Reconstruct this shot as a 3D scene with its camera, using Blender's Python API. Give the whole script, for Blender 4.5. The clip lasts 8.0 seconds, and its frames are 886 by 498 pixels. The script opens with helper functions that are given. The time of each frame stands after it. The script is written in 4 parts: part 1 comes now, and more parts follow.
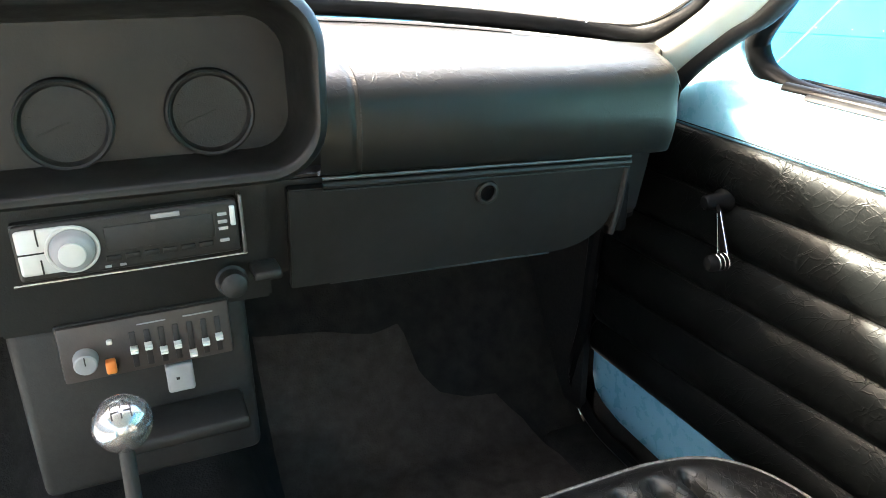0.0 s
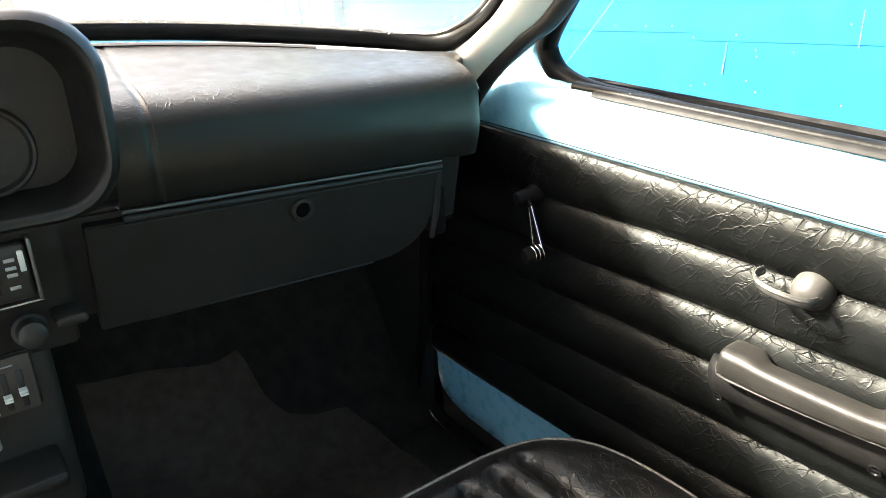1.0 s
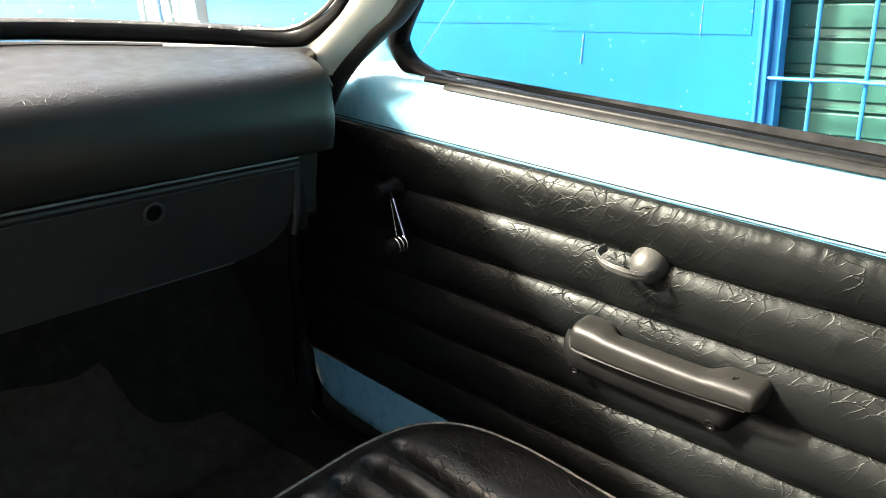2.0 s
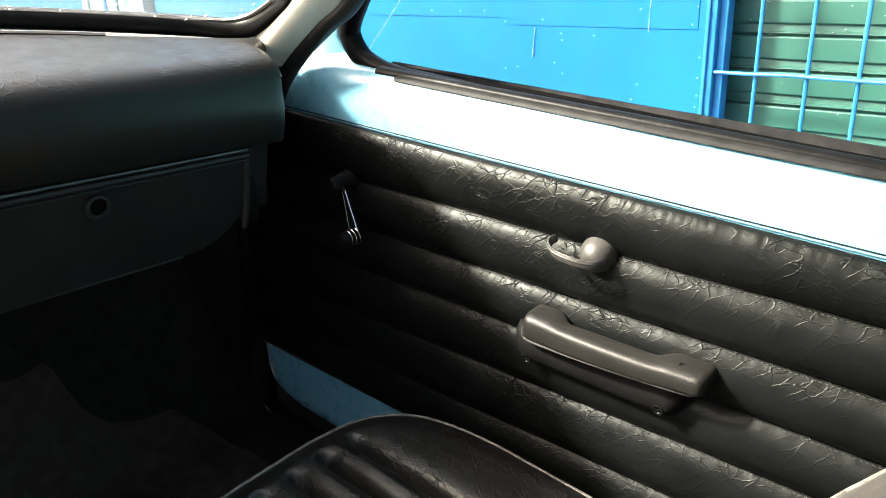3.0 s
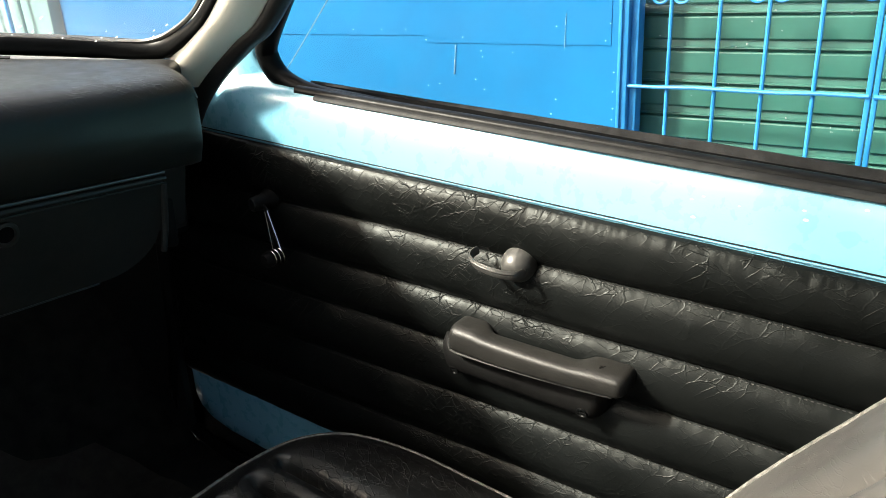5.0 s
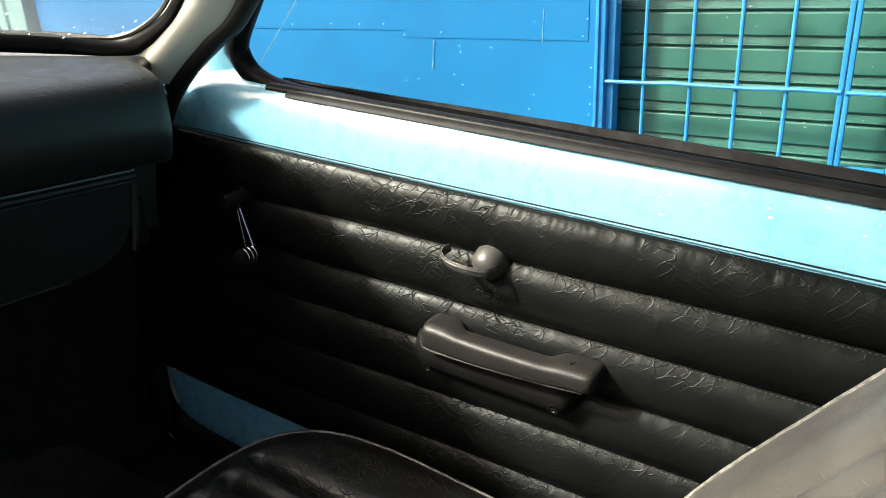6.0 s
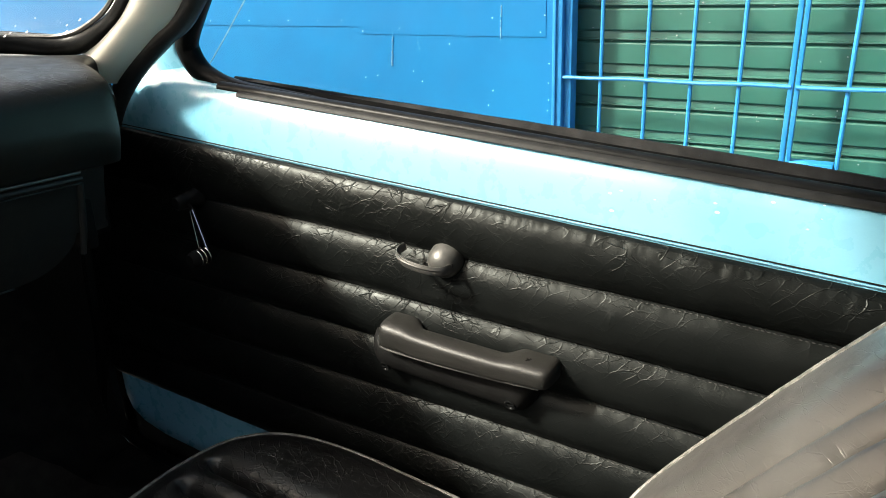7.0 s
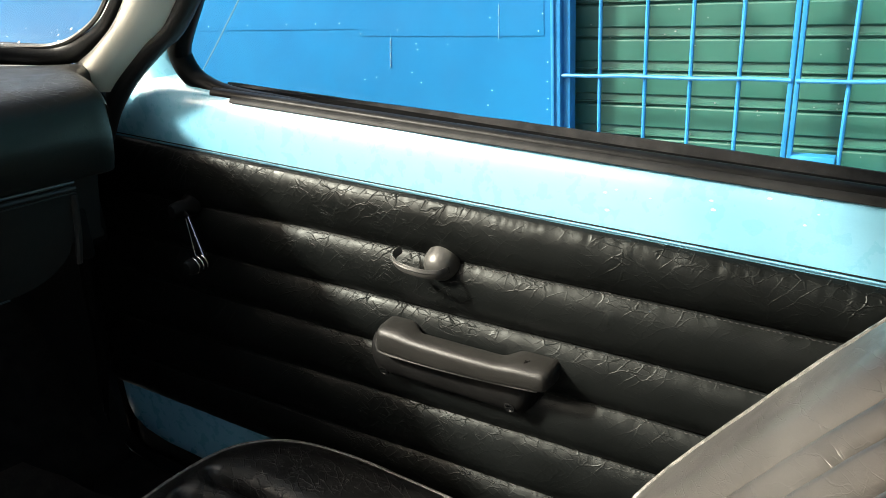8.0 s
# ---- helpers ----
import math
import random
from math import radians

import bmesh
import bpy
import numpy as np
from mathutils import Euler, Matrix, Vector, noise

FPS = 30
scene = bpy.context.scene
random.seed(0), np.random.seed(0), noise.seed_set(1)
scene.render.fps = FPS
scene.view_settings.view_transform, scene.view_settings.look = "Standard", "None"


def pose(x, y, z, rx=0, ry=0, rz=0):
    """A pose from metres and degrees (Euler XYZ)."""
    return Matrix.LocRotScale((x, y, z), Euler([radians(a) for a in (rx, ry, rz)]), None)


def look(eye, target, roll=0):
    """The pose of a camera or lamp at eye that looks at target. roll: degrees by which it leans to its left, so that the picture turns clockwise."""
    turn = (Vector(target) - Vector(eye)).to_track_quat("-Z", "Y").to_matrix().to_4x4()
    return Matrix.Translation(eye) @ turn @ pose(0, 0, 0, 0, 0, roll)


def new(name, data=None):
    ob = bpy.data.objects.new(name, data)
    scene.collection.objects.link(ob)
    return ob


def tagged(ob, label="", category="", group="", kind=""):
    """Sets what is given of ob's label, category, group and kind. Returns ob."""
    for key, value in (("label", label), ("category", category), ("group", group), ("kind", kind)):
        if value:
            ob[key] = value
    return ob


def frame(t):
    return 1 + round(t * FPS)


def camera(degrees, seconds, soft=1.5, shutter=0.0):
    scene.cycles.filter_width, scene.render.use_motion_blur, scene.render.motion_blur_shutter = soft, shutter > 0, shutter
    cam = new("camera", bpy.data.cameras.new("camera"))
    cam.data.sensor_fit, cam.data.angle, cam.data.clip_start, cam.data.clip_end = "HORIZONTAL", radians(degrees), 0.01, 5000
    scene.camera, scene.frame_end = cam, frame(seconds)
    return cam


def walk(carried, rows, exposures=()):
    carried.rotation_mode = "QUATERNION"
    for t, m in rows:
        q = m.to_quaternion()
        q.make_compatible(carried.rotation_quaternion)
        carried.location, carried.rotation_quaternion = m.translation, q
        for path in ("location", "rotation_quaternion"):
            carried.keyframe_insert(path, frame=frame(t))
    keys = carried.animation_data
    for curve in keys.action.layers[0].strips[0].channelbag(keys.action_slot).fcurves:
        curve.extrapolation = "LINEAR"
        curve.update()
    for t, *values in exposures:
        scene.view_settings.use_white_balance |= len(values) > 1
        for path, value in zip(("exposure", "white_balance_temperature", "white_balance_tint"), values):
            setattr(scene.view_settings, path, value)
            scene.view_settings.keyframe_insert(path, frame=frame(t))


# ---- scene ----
cam = camera(62.0, 8.0, soft=0.6)
PATH = [
    (0, (0.277, 0.081, 0.923), (1.017, 1.772, 0.154), -0.3),
    (0.3, (0.282, 0.075, 0.922), (1.085, 1.759, 0.199), -1.5),
    (0.5, (0.283, 0.075, 0.925), (1.177, 1.708, 0.193), -1.7),
    (0.8, (0.299, 0.059, 0.933), (1.31, 1.615, 0.187), -2.0),
    (1, (0.304, 0.058, 0.929), (1.389, 1.56, 0.174), -1.8),
    (1.5, (0.318, 0.046, 0.928), (1.522, 1.439, 0.147), -1.4),
    (2, (0.317, 0.03, 0.933), (1.627, 1.324, 0.152), -1.4),
    (2.2, (0.318, 0.028, 0.934), (1.657, 1.291, 0.152), -1.4),
    (3.3, (0.317, 0.023, 0.931), (1.717, 1.208, 0.133), -0.5),
    (3.5, (0.312, 0.02, 0.931), (1.728, 1.197, 0.148), -0.9),
    (4, (0.317, 0.015, 0.93), (1.762, 1.156, 0.149), -0.5),
    (4.5, (0.314, 0.011, 0.933), (1.818, 1.083, 0.165), -0.2),
    (4.7, (0.315, 0.013, 0.933), (1.819, 1.089, 0.169), -0.5),
    (5.8, (0.317, 0.009, 0.935), (1.868, 1.026, 0.187), 0.2),
    (6, (0.322, 0.004, 0.937), (1.858, 1.027, 0.164), -0.1),
    (6.5, (0.323, 0.0, 0.936), (1.874, 0.995, 0.16), -0.2),
    (7, (0.329, -0.004, 0.939), (1.911, 0.936, 0.157), 0.1),
    (7.5, (0.334, -0.008, 0.94), (1.911, 0.938, 0.155), -0.1),
    (8, (0.339, -0.009, 0.939), (1.915, 0.943, 0.158), -1.2),
]
walk(cam, [(t, look(eye, target, roll)) for t, eye, target, roll in PATH], [(0, 3.85, 7200, 10), (0.5, 3.5, 7200, 10), (1.0, 3.05, 7200, 9), (1.5, 2.65, 7150, 9), (2.0, 2.4, 7100, 7), (3.5, 1.95, 6950, 8), (4.5, 1.7, 6900, 6), (6.0, 1.32, 6900, 6), (8.0, 1.32, 6900, 6)])

# ---------------------------------------------------------------- light
SUN_TO = Vector((-0.50, 0.58, 0.62)).normalized()
world = bpy.data.worlds.new("sky")
scene.world = world
world.use_nodes = True
wn = world.node_tree
sky = wn.nodes.new("ShaderNodeTexSky")
sky.sky_type = "NISHITA"
sky.sun_disc = False
sky.sun_elevation = math.asin(SUN_TO.z)
sky.sun_rotation = math.atan2(SUN_TO.x, SUN_TO.y)
sky.dust_density = 7.0
sky.air_density = 0.65
sky.ozone_density = 0.4
wn.links.new(sky.outputs[0], wn.nodes["Background"].inputs[0])
wn.nodes["Background"].inputs[1].default_value = 0.15
sun = new("sun", bpy.data.lights.new("sun", "SUN"))
sun.data.energy = 4.1
sun.data.angle = radians(6.0)
sun.data.color = (1.0, 0.972, 0.905)
sun.matrix_world = look(SUN_TO * 20, (0, 0, 0))


# ---------------------------------------------------------------- materials
def material(name, colour, rough=0.5, metal=0.0, spec=0.5):
    m = bpy.data.materials.new(name)
    m.use_nodes = True
    b = m.node_tree.nodes["Principled BSDF"]
    b.inputs["Base Color"].default_value = (*colour, 1)
    b.inputs["Roughness"].default_value = rough
    b.inputs["Metallic"].default_value = metal
    b.inputs["Specular IOR Level"].default_value = spec
    return m


def node(m, kind, **inputs):
    n = m.node_tree.nodes.new(kind)
    for key, value in inputs.items():
        n.inputs[key.replace("_", " ")].default_value = value
    return n


def wire(m, a, b, out=0):
    m.node_tree.links.new(a.outputs[out] if isinstance(out, int) else a.outputs[out], b)


def bsdf(m):
    return m.node_tree.nodes["Principled BSDF"]


def coords(m, scale=(1, 1, 1), turn=(0, 0, 0)):
    tc, mp = node(m, "ShaderNodeTexCoord"), node(m, "ShaderNodeMapping")
    mp.inputs["Scale"].default_value = scale
    mp.inputs["Rotation"].default_value = turn
    wire(m, tc, mp.inputs[0], "Object")
    return mp


def noise_at(m, where, scale, detail=4.0, rough=0.55, distort=0.0):
    n = node(m, "ShaderNodeTexNoise", Scale=scale, Detail=detail, Roughness=rough, Distortion=distort)
    wire(m, where, n.inputs["Vector"])
    return n


def ramp(m, src, stops, out=0):
    r = node(m, "ShaderNodeValToRGB")
    wire(m, src, r.inputs[0], out)
    els = r.color_ramp.elements
    while len(els) < len(stops):
        els.new(0.5)
    for e, (p, c) in zip(els, stops):
        e.position = p
        e.color = (*c, 1) if isinstance(c, tuple) else (c, c, c, 1)
    return r


def math_node(m, op, a, b=None, value=0.0):
    n = m.node_tree.nodes.new("ShaderNodeMath")
    n.operation = op
    m.node_tree.links.new(a, n.inputs[0])
    if b is not None:
        m.node_tree.links.new(b, n.inputs[1])
    else:
        n.inputs[1].default_value = value
    return n


def bump(m, height, strength, distance, before=None):
    b = node(m, "ShaderNodeBump", Strength=strength, Distance=distance)
    m.node_tree.links.new(height, b.inputs["Height"])
    if before:
        wire(m, before, b.inputs["Normal"])
    wire(m, b, bsdf(m).inputs["Normal"])
    return b


def mottled(name, a, b, scale, rough=(0.4, 0.6), metal=0.0, spec=0.5, relief=0.0, relief_scale=200.0, stretch=(1, 1, 1)):
    """Two tones by a soft cloud, gloss that varies and a fine relief."""
    m = material(name, a, rough[0], metal, spec)
    at = coords(m, stretch)
    n = noise_at(m, at, scale, 6)
    wire(m, ramp(m, n, [(0.32, a), (0.68, b)]), bsdf(m).inputs["Base Color"])
    fine = noise_at(m, at, scale * 7, 5)
    wire(m, ramp(m, fine, [(0.3, rough[0]), (0.7, rough[1])]), bsdf(m).inputs["Roughness"])
    if relief:
        k = noise_at(m, at, relief_scale, 3)
        bump(m, k.outputs[0], 0.6, relief)
    return m


def crease_net(m, at, scale, width, stretch, turn, warp, seed):
    """A net of fine folds, drawn out along one direction and bent by a slow noise."""
    mp = node(m, "ShaderNodeMapping")
    mp.inputs["Rotation"].default_value = tuple(radians(q) for q in turn)
    mp.inputs["Location"].default_value = (seed * 0.37, seed * 0.19, seed * 0.53)
    wire(m, at, mp.inputs[0])
    sq = node(m, "ShaderNodeMapping")
    sq.inputs["Scale"].default_value = stretch
    wire(m, mp, sq.inputs[0])
    drift = noise_at(m, mp, scale * 0.55, 3.0, 0.6)
    away = m.node_tree.nodes.new("ShaderNodeVectorMath")
    away.operation = "MULTIPLY_ADD"
    away.inputs[1].default_value = (warp,) * 3
    wire(m, drift, away.inputs[0], "Color")
    wire(m, sq, away.inputs[2])
    cells = m.node_tree.nodes.new("ShaderNodeTexVoronoi")
    cells.feature = "DISTANCE_TO_EDGE"
    cells.inputs["Scale"].default_value = scale
    wire(m, away, cells.inputs["Vector"])
    return ramp(m, cells, [(0.0, 1.0), (width * 0.35, 0.75), (width, 0.0)], "Distance")


def along(m, axis, stops):
    """A slow fade along one axis of the part: rows of place in metres and amount."""
    tc, cut, fit = node(m, "ShaderNodeTexCoord"), node(m, "ShaderNodeSeparateXYZ"), m.node_tree.nodes.new("ShaderNodeMapRange")
    wire(m, tc, cut.inputs[0], "Object")
    wire(m, cut, fit.inputs[0], axis)
    a, b = stops[0][0], stops[-1][0]
    fit.inputs[1].default_value, fit.inputs[2].default_value = a, b
    return ramp(m, fit, [((q - a) / (b - a), v) for q, v in stops])


def vinyl(name, tone, rough, spec=0.3, lift=1.6, nets=((92, 0.060, (1, 0.34, 1), (42, 0, 0)), (175, 0.090, (1, 0.45, 1), (-20, 0, 0))), depth=0.0006, cover=(0.40, 0.62), floor=0.1, fade=None, soft=0.15, grain=0.16, gaps=0.0):
    """Black leatherette: pebble grain, a net of thin folds that gathers in patches, and dust in the tone."""
    m = material(name, tone, rough, 0, spec)
    at = coords(m)
    patch = ramp(m, noise_at(m, at, 8, 3), [(cover[0], floor), (cover[1], 1.0)])
    if fade == "fold":
        worn = node(m, "ShaderNodeAttribute")
        worn.attribute_name = "fold"
        patch = math_node(m, "MULTIPLY", patch.outputs[0], worn.outputs["Fac"])
    elif fade is not None:
        patch = math_node(m, "MULTIPLY", patch.outputs[0], along(m, *fade).outputs[0])
    before = bump(m, noise_at(m, at, 24, 2).outputs[0], soft, 0.003)
    for k, (scale, width, stretch, turn) in enumerate(nets):
        lines = crease_net(m, at, scale, width, stretch, turn, 0.55 / scale, 3 + 5 * k)
        breaks = ramp(m, noise_at(m, at, scale * 0.42, 2), [(0.42 + 0.04 * k - gaps, 0.0), (0.66 - gaps, 1.0)])
        h = math_node(m, "MULTIPLY", lines.outputs[0], breaks.outputs[0])
        h = math_node(m, "MULTIPLY", h.outputs[0], patch.outputs[0])
        before = bump(m, h.outputs[0], 1.0, depth * (1.0 if k == 0 else 0.6), before)
    bump(m, noise_at(m, at, 420, 3, 0.65).outputs[0], grain, 0.0006, before)
    dust = tuple(min(1, c * lift + 0.002) for c in tone)
    wire(m, ramp(m, noise_at(m, at, 9, 5), [(0.35, tone), (0.75, dust)]), bsdf(m).inputs["Base Color"])
    wire(m, ramp(m, noise_at(m, at, 45, 5), [(0.3, rough - 0.06), (0.7, rough + 0.10)]), bsdf(m).inputs["Roughness"])
    return m


def paint(name, colour, rough=0.3, coat=0.5, wear=0.12):
    m = material(name, colour, rough)
    at = coords(m)
    n = noise_at(m, at, 6, 2)
    darker = tuple(c * (1 - wear) for c in colour)
    lighter = tuple(min(1, c * (1 + wear)) for c in colour)
    wire(m, ramp(m, n, [(0.3, darker), (0.7, lighter)]), bsdf(m).inputs["Base Color"])
    bsdf(m).inputs["Coat Weight"].default_value = coat
    bsdf(m).inputs["Coat Roughness"].default_value = 0.2
    wire(m, ramp(m, noise_at(m, at, 60, 5), [(0.3, rough - 0.05), (0.7, rough + 0.1)]), bsdf(m).inputs["Roughness"])
    k = noise_at(m, at, 350, 2)
    bump(m, k.outputs[0], 0.15, 0.0008)
    return m


def glass(name, film=0.06, tint=(1, 1, 1)):
    """A pane that lets light straight through, mirrors a little, and carries a thin film of dust."""
    m = bpy.data.materials.new(name)
    m.use_nodes = True
    t = m.node_tree
    t.nodes.remove(t.nodes["Principled BSDF"])
    out = t.nodes["Material Output"]
    clear = node(m, "ShaderNodeBsdfTransparent", Color=(*tint, 1))
    gloss = node(m, "ShaderNodeBsdfGlossy", Roughness=0.02)
    fres = node(m, "ShaderNodeFresnel", IOR=1.35)
    mix = node(m, "ShaderNodeMixShader")
    wire(m, fres, mix.inputs[0])
    wire(m, clear, mix.inputs[1])
    wire(m, gloss, mix.inputs[2])
    trans = node(m, "ShaderNodeBsdfTranslucent", Color=(0.9, 0.92, 0.92, 1))
    at = coords(m)
    n = noise_at(m, at, 5, 6)
    fac = ramp(m, n, [(0.3, film * 0.55), (0.75, film * 1.5)])
    mix2 = node(m, "ShaderNodeMixShader")
    wire(m, fac, mix2.inputs[0])
    wire(m, mix, mix2.inputs[1])
    wire(m, trans, mix2.inputs[2])
    wire(m, mix2, out.inputs[0])
    return m


M_TRIM = vinyl("door_vinyl", (0.0029, 0.0035, 0.0034), 0.36, 0.135, nets=((80, 0.046, (1, 0.22, 1), (48, 0, 0)), (150, 0.064, (1, 0.30, 1), (-14, 0, 0))), depth=0.0009, cover=(0.36, 0.60), floor=0.2, fade="fold", soft=0.32, gaps=0.02)
bsdf(M_TRIM).inputs["Specular Tint"].default_value = (0.94, 1.0, 0.97, 1)
M_PAD = vinyl("dash_vinyl", (0.0050, 0.0050, 0.0044), 0.37, 0.34, nets=((140, 0.07, (0.5, 1, 1), (0, 0, 55)), (220, 0.09, (1, 0.5, 1), (0, 0, -30))), depth=0.0005, cover=(0.36, 0.52), floor=0.2, fade=(1, ((0.70, 0.06), (0.718, 0.12), (0.734, 1.0), (0.772, 0.8), (0.80, 0.05))), soft=0.1)
bsdf(M_PAD).inputs["Sheen Weight"].default_value = 0.03
bsdf(M_PAD).inputs["Specular Tint"].default_value = (1.0, 0.97, 0.88, 1)
M_HOOD = vinyl("hood_vinyl", (0.0075, 0.0075, 0.0067), 0.42, 0.42, nets=((90, 0.10, (1, 0.5, 1), (0, 0, 20)),), depth=0.0002, cover=(0.55, 0.8), floor=0.0)
M_SEAT = vinyl("seat_vinyl", (0.0062, 0.0064, 0.0063), 0.34, 0.5, nets=((85, 0.050, (1, 0.34, 1), (0, 0, 35)), (170, 0.07, (1, 0.45, 1), (0, 0, -20))), depth=0.0006, cover=(0.34, 0.56), floor=0.25, soft=0.22, gaps=0.04)
# Lighter copy of the seat vinyl: sunlight on the backrest is in the colour.
M_BACK = vinyl("sunlit_seat_vinyl", (0.058, 0.056, 0.0525), 0.34, 0.55, lift=1.25, nets=((110, 0.030, (1, 0.13, 1), (30, 0, 62)), (200, 0.04, (1, 0.16, 1), (0, 20, 35))), depth=0.00011, cover=(0.34, 0.58), floor=0.55, soft=0.16, gaps=0.03)
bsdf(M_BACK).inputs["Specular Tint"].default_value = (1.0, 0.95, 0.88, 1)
bsdf(M_SEAT).inputs["Specular Tint"].default_value = (0.97, 1.0, 0.97, 1)
M_BLUE = paint("door_blue", (0.20, 0.50, 0.665), 0.27, 1.0, 0.012)
M_CREAM = paint("pillar_cream", (0.78, 0.76, 0.66), 0.34, 0.2, 0.12)
M_RUBBER = mottled("rubber", (0.0042, 0.0045, 0.0047), (0.0085, 0.0090, 0.0092), 40, (0.30, 0.44), spec=0.09, relief=0.0004)
M_DUSTY = mottled("dusty_rubber", (0.010, 0.0094, 0.0090), (0.028, 0.026, 0.0248), 60, (0.6, 0.85), spec=0.12, relief=0.0008)
M_FLANGE = mottled("grey_rubber", (0.010, 0.0105, 0.0105), (0.020, 0.0205, 0.0205), 60, (0.45, 0.6), spec=0.12, relief=0.0003)
M_WEAVE = mottled("ribbed_trim", (0.009, 0.009, 0.0085), (0.017, 0.0165, 0.0155), 50, (0.45, 0.6), relief=0.0006, relief_scale=500)
M_PLASTIC = mottled("grained_plastic", (0.0110, 0.0108, 0.0098), (0.0165, 0.0161, 0.0147), 30, (0.40, 0.52), spec=0.42, relief=0.0004, relief_scale=900)
M_BLACK = mottled("matt_black", (0.009, 0.009, 0.0085), (0.015, 0.0145, 0.0135), 25, (0.5, 0.65), relief=0.0003, relief_scale=600)
M_FACE = mottled("dash_face", (0.0090, 0.0090, 0.0082), (0.0150, 0.0148, 0.0136), 12, (0.45, 0.6), spec=0.3, relief=0.0004, relief_scale=500)
M_CHROME = mottled("chrome", (0.72, 0.72, 0.70), (0.82, 0.82, 0.80), 30, (0.12, 0.25), 1.0)
M_ALLOY = mottled("grey_metal", (0.075, 0.075, 0.071), (0.115, 0.113, 0.106), 70, (0.34, 0.48), 0.5, relief=0.0003, relief_scale=400)
M_SILVER = mottled("silver_plastic", (0.55, 0.56, 0.54), (0.64, 0.64, 0.62), 40, (0.3, 0.42), 0.25)
M_GREYTAB = mottled("grey_plastic", (0.26, 0.26, 0.27), (0.33, 0.33, 0.33), 40, (0.45, 0.6))
M_WHITE = mottled("white_plastic", (0.72, 0.72, 0.68), (0.82, 0.82, 0.78), 60, (0.35, 0.5))
M_ORANGE = mottled("orange_plastic", (0.62, 0.16, 0.03), (0.72, 0.22, 0.05), 60, (0.35, 0.5))
M_THREAD = mottled("thread", (0.010, 0.010, 0.0095), (0.030, 0.029, 0.027), 200, (0.6, 0.8))
M_PIPING = mottled("worn_piping", (0.05, 0.048, 0.043), (0.22, 0.21, 0.19), 190, (0.4, 0.6), relief=0.0006, relief_scale=400)
M_CARPET = mottled("carpet", (0.014, 0.014, 0.013), (0.026, 0.025, 0.023), 35, (0.9, 1.0), spec=0.1, relief=0.003, relief_scale=300)
M_MAT = mottled("mat_carpet", (0.040, 0.034, 0.029), (0.062, 0.054, 0.046), 45, (0.9, 1.0), spec=0.1, relief=0.003, relief_scale=300)
M_HEAD = mottled("headlining", (0.45, 0.44, 0.38), (0.52, 0.51, 0.45), 20, (0.8, 0.95), relief=0.0006, relief_scale=500)
M_WALL = mottled("street_blue", (0.0015, 0.098, 0.252), (0.003, 0.126, 0.306), 1.6, (0.38, 0.55), spec=0.2, relief=0.004, relief_scale=3)
M_BARS = mottled("bar_blue", (0.011, 0.18, 0.45), (0.027, 0.235, 0.53), 18, (0.35, 0.5), relief=0.0006, relief_scale=120)
M_SHUTTER = mottled("shutter_green", (0.013, 0.084, 0.064), (0.027, 0.120, 0.094), 3.5, (0.36, 0.55), relief=0.0008, relief_scale=60)
M_CHIP = mottled("bare_paint_chip", (0.60, 0.74, 0.78), (0.76, 0.82, 0.84), 90, (0.4, 0.6))
M_WIPER = mottled("wiper_rubber", (0.0045, 0.0045, 0.0045), (0.008, 0.008, 0.0078), 40, (0.55, 0.7), spec=0.1, relief=0.0004)
# Near-black for painted shade in hole and gap, and for dark chips.
M_VOID = mottled("shade_and_chip_black", (0.002, 0.002, 0.002), (0.003, 0.003, 0.003), 30, (0.9, 1.0), spec=0.05)
M_GLASS = glass("side_glass", 0.004)
M_SCREEN = glass("screen_glass", 0.05)
M_CONCRETE = mottled("paving", (0.28, 0.27, 0.25), (0.40, 0.38, 0.35), 3, (0.8, 0.95), relief=0.004, relief_scale=40)
M_ASPHALT = mottled("asphalt", (0.085, 0.084, 0.082), (0.13, 0.127, 0.122), 2, (0.85, 0.95), relief=0.006, relief_scale=90)
M_PALE = mottled("pale_teal", (0.12, 0.25, 0.255), (0.20, 0.34, 0.335), 1.2, (0.6, 0.8), relief=0.003, relief_scale=20)
M_FROSTED = mottled("pale_mark", (0.85, 0.9, 0.92), (0.9, 0.95, 0.95), 90, (0.6, 0.8))


def frosted(m):
    """Frosted line in glass: half clear, half lit from behind."""
    clear, frost = node(m, "ShaderNodeBsdfTransparent"), node(m, "ShaderNodeBsdfTranslucent", Color=(0.95, 0.97, 0.97, 1))
    mix = node(m, "ShaderNodeMixShader", Fac=0.35)
    wire(m, clear, mix.inputs[1])
    wire(m, frost, mix.inputs[2])
    wire(m, mix, m.node_tree.nodes["Material Output"].inputs[0])


frosted(M_FROSTED)


# ---------------------------------------------------------------- mesh helpers
def smooth(me, angle=40):
    for p in me.polygons:
        p.use_smooth = True
    me.set_sharp_from_angle(angle=radians(angle))


def mesh_of(name, bm, mat, angle=40, recalc=True):
    if recalc:
        bmesh.ops.recalc_face_normals(bm, faces=bm.faces)
    me = bpy.data.meshes.new(name)
    bm.to_mesh(me)
    bm.free()
    me.materials.append(mat)
    smooth(me, angle)
    return me


def thing(name, at, label, category, group="", kind=""):
    ob = new(name)
    ob.empty_display_size = 0.05
    ob.matrix_basis = Matrix.Translation(at)
    return tagged(ob, label, category, group, kind)


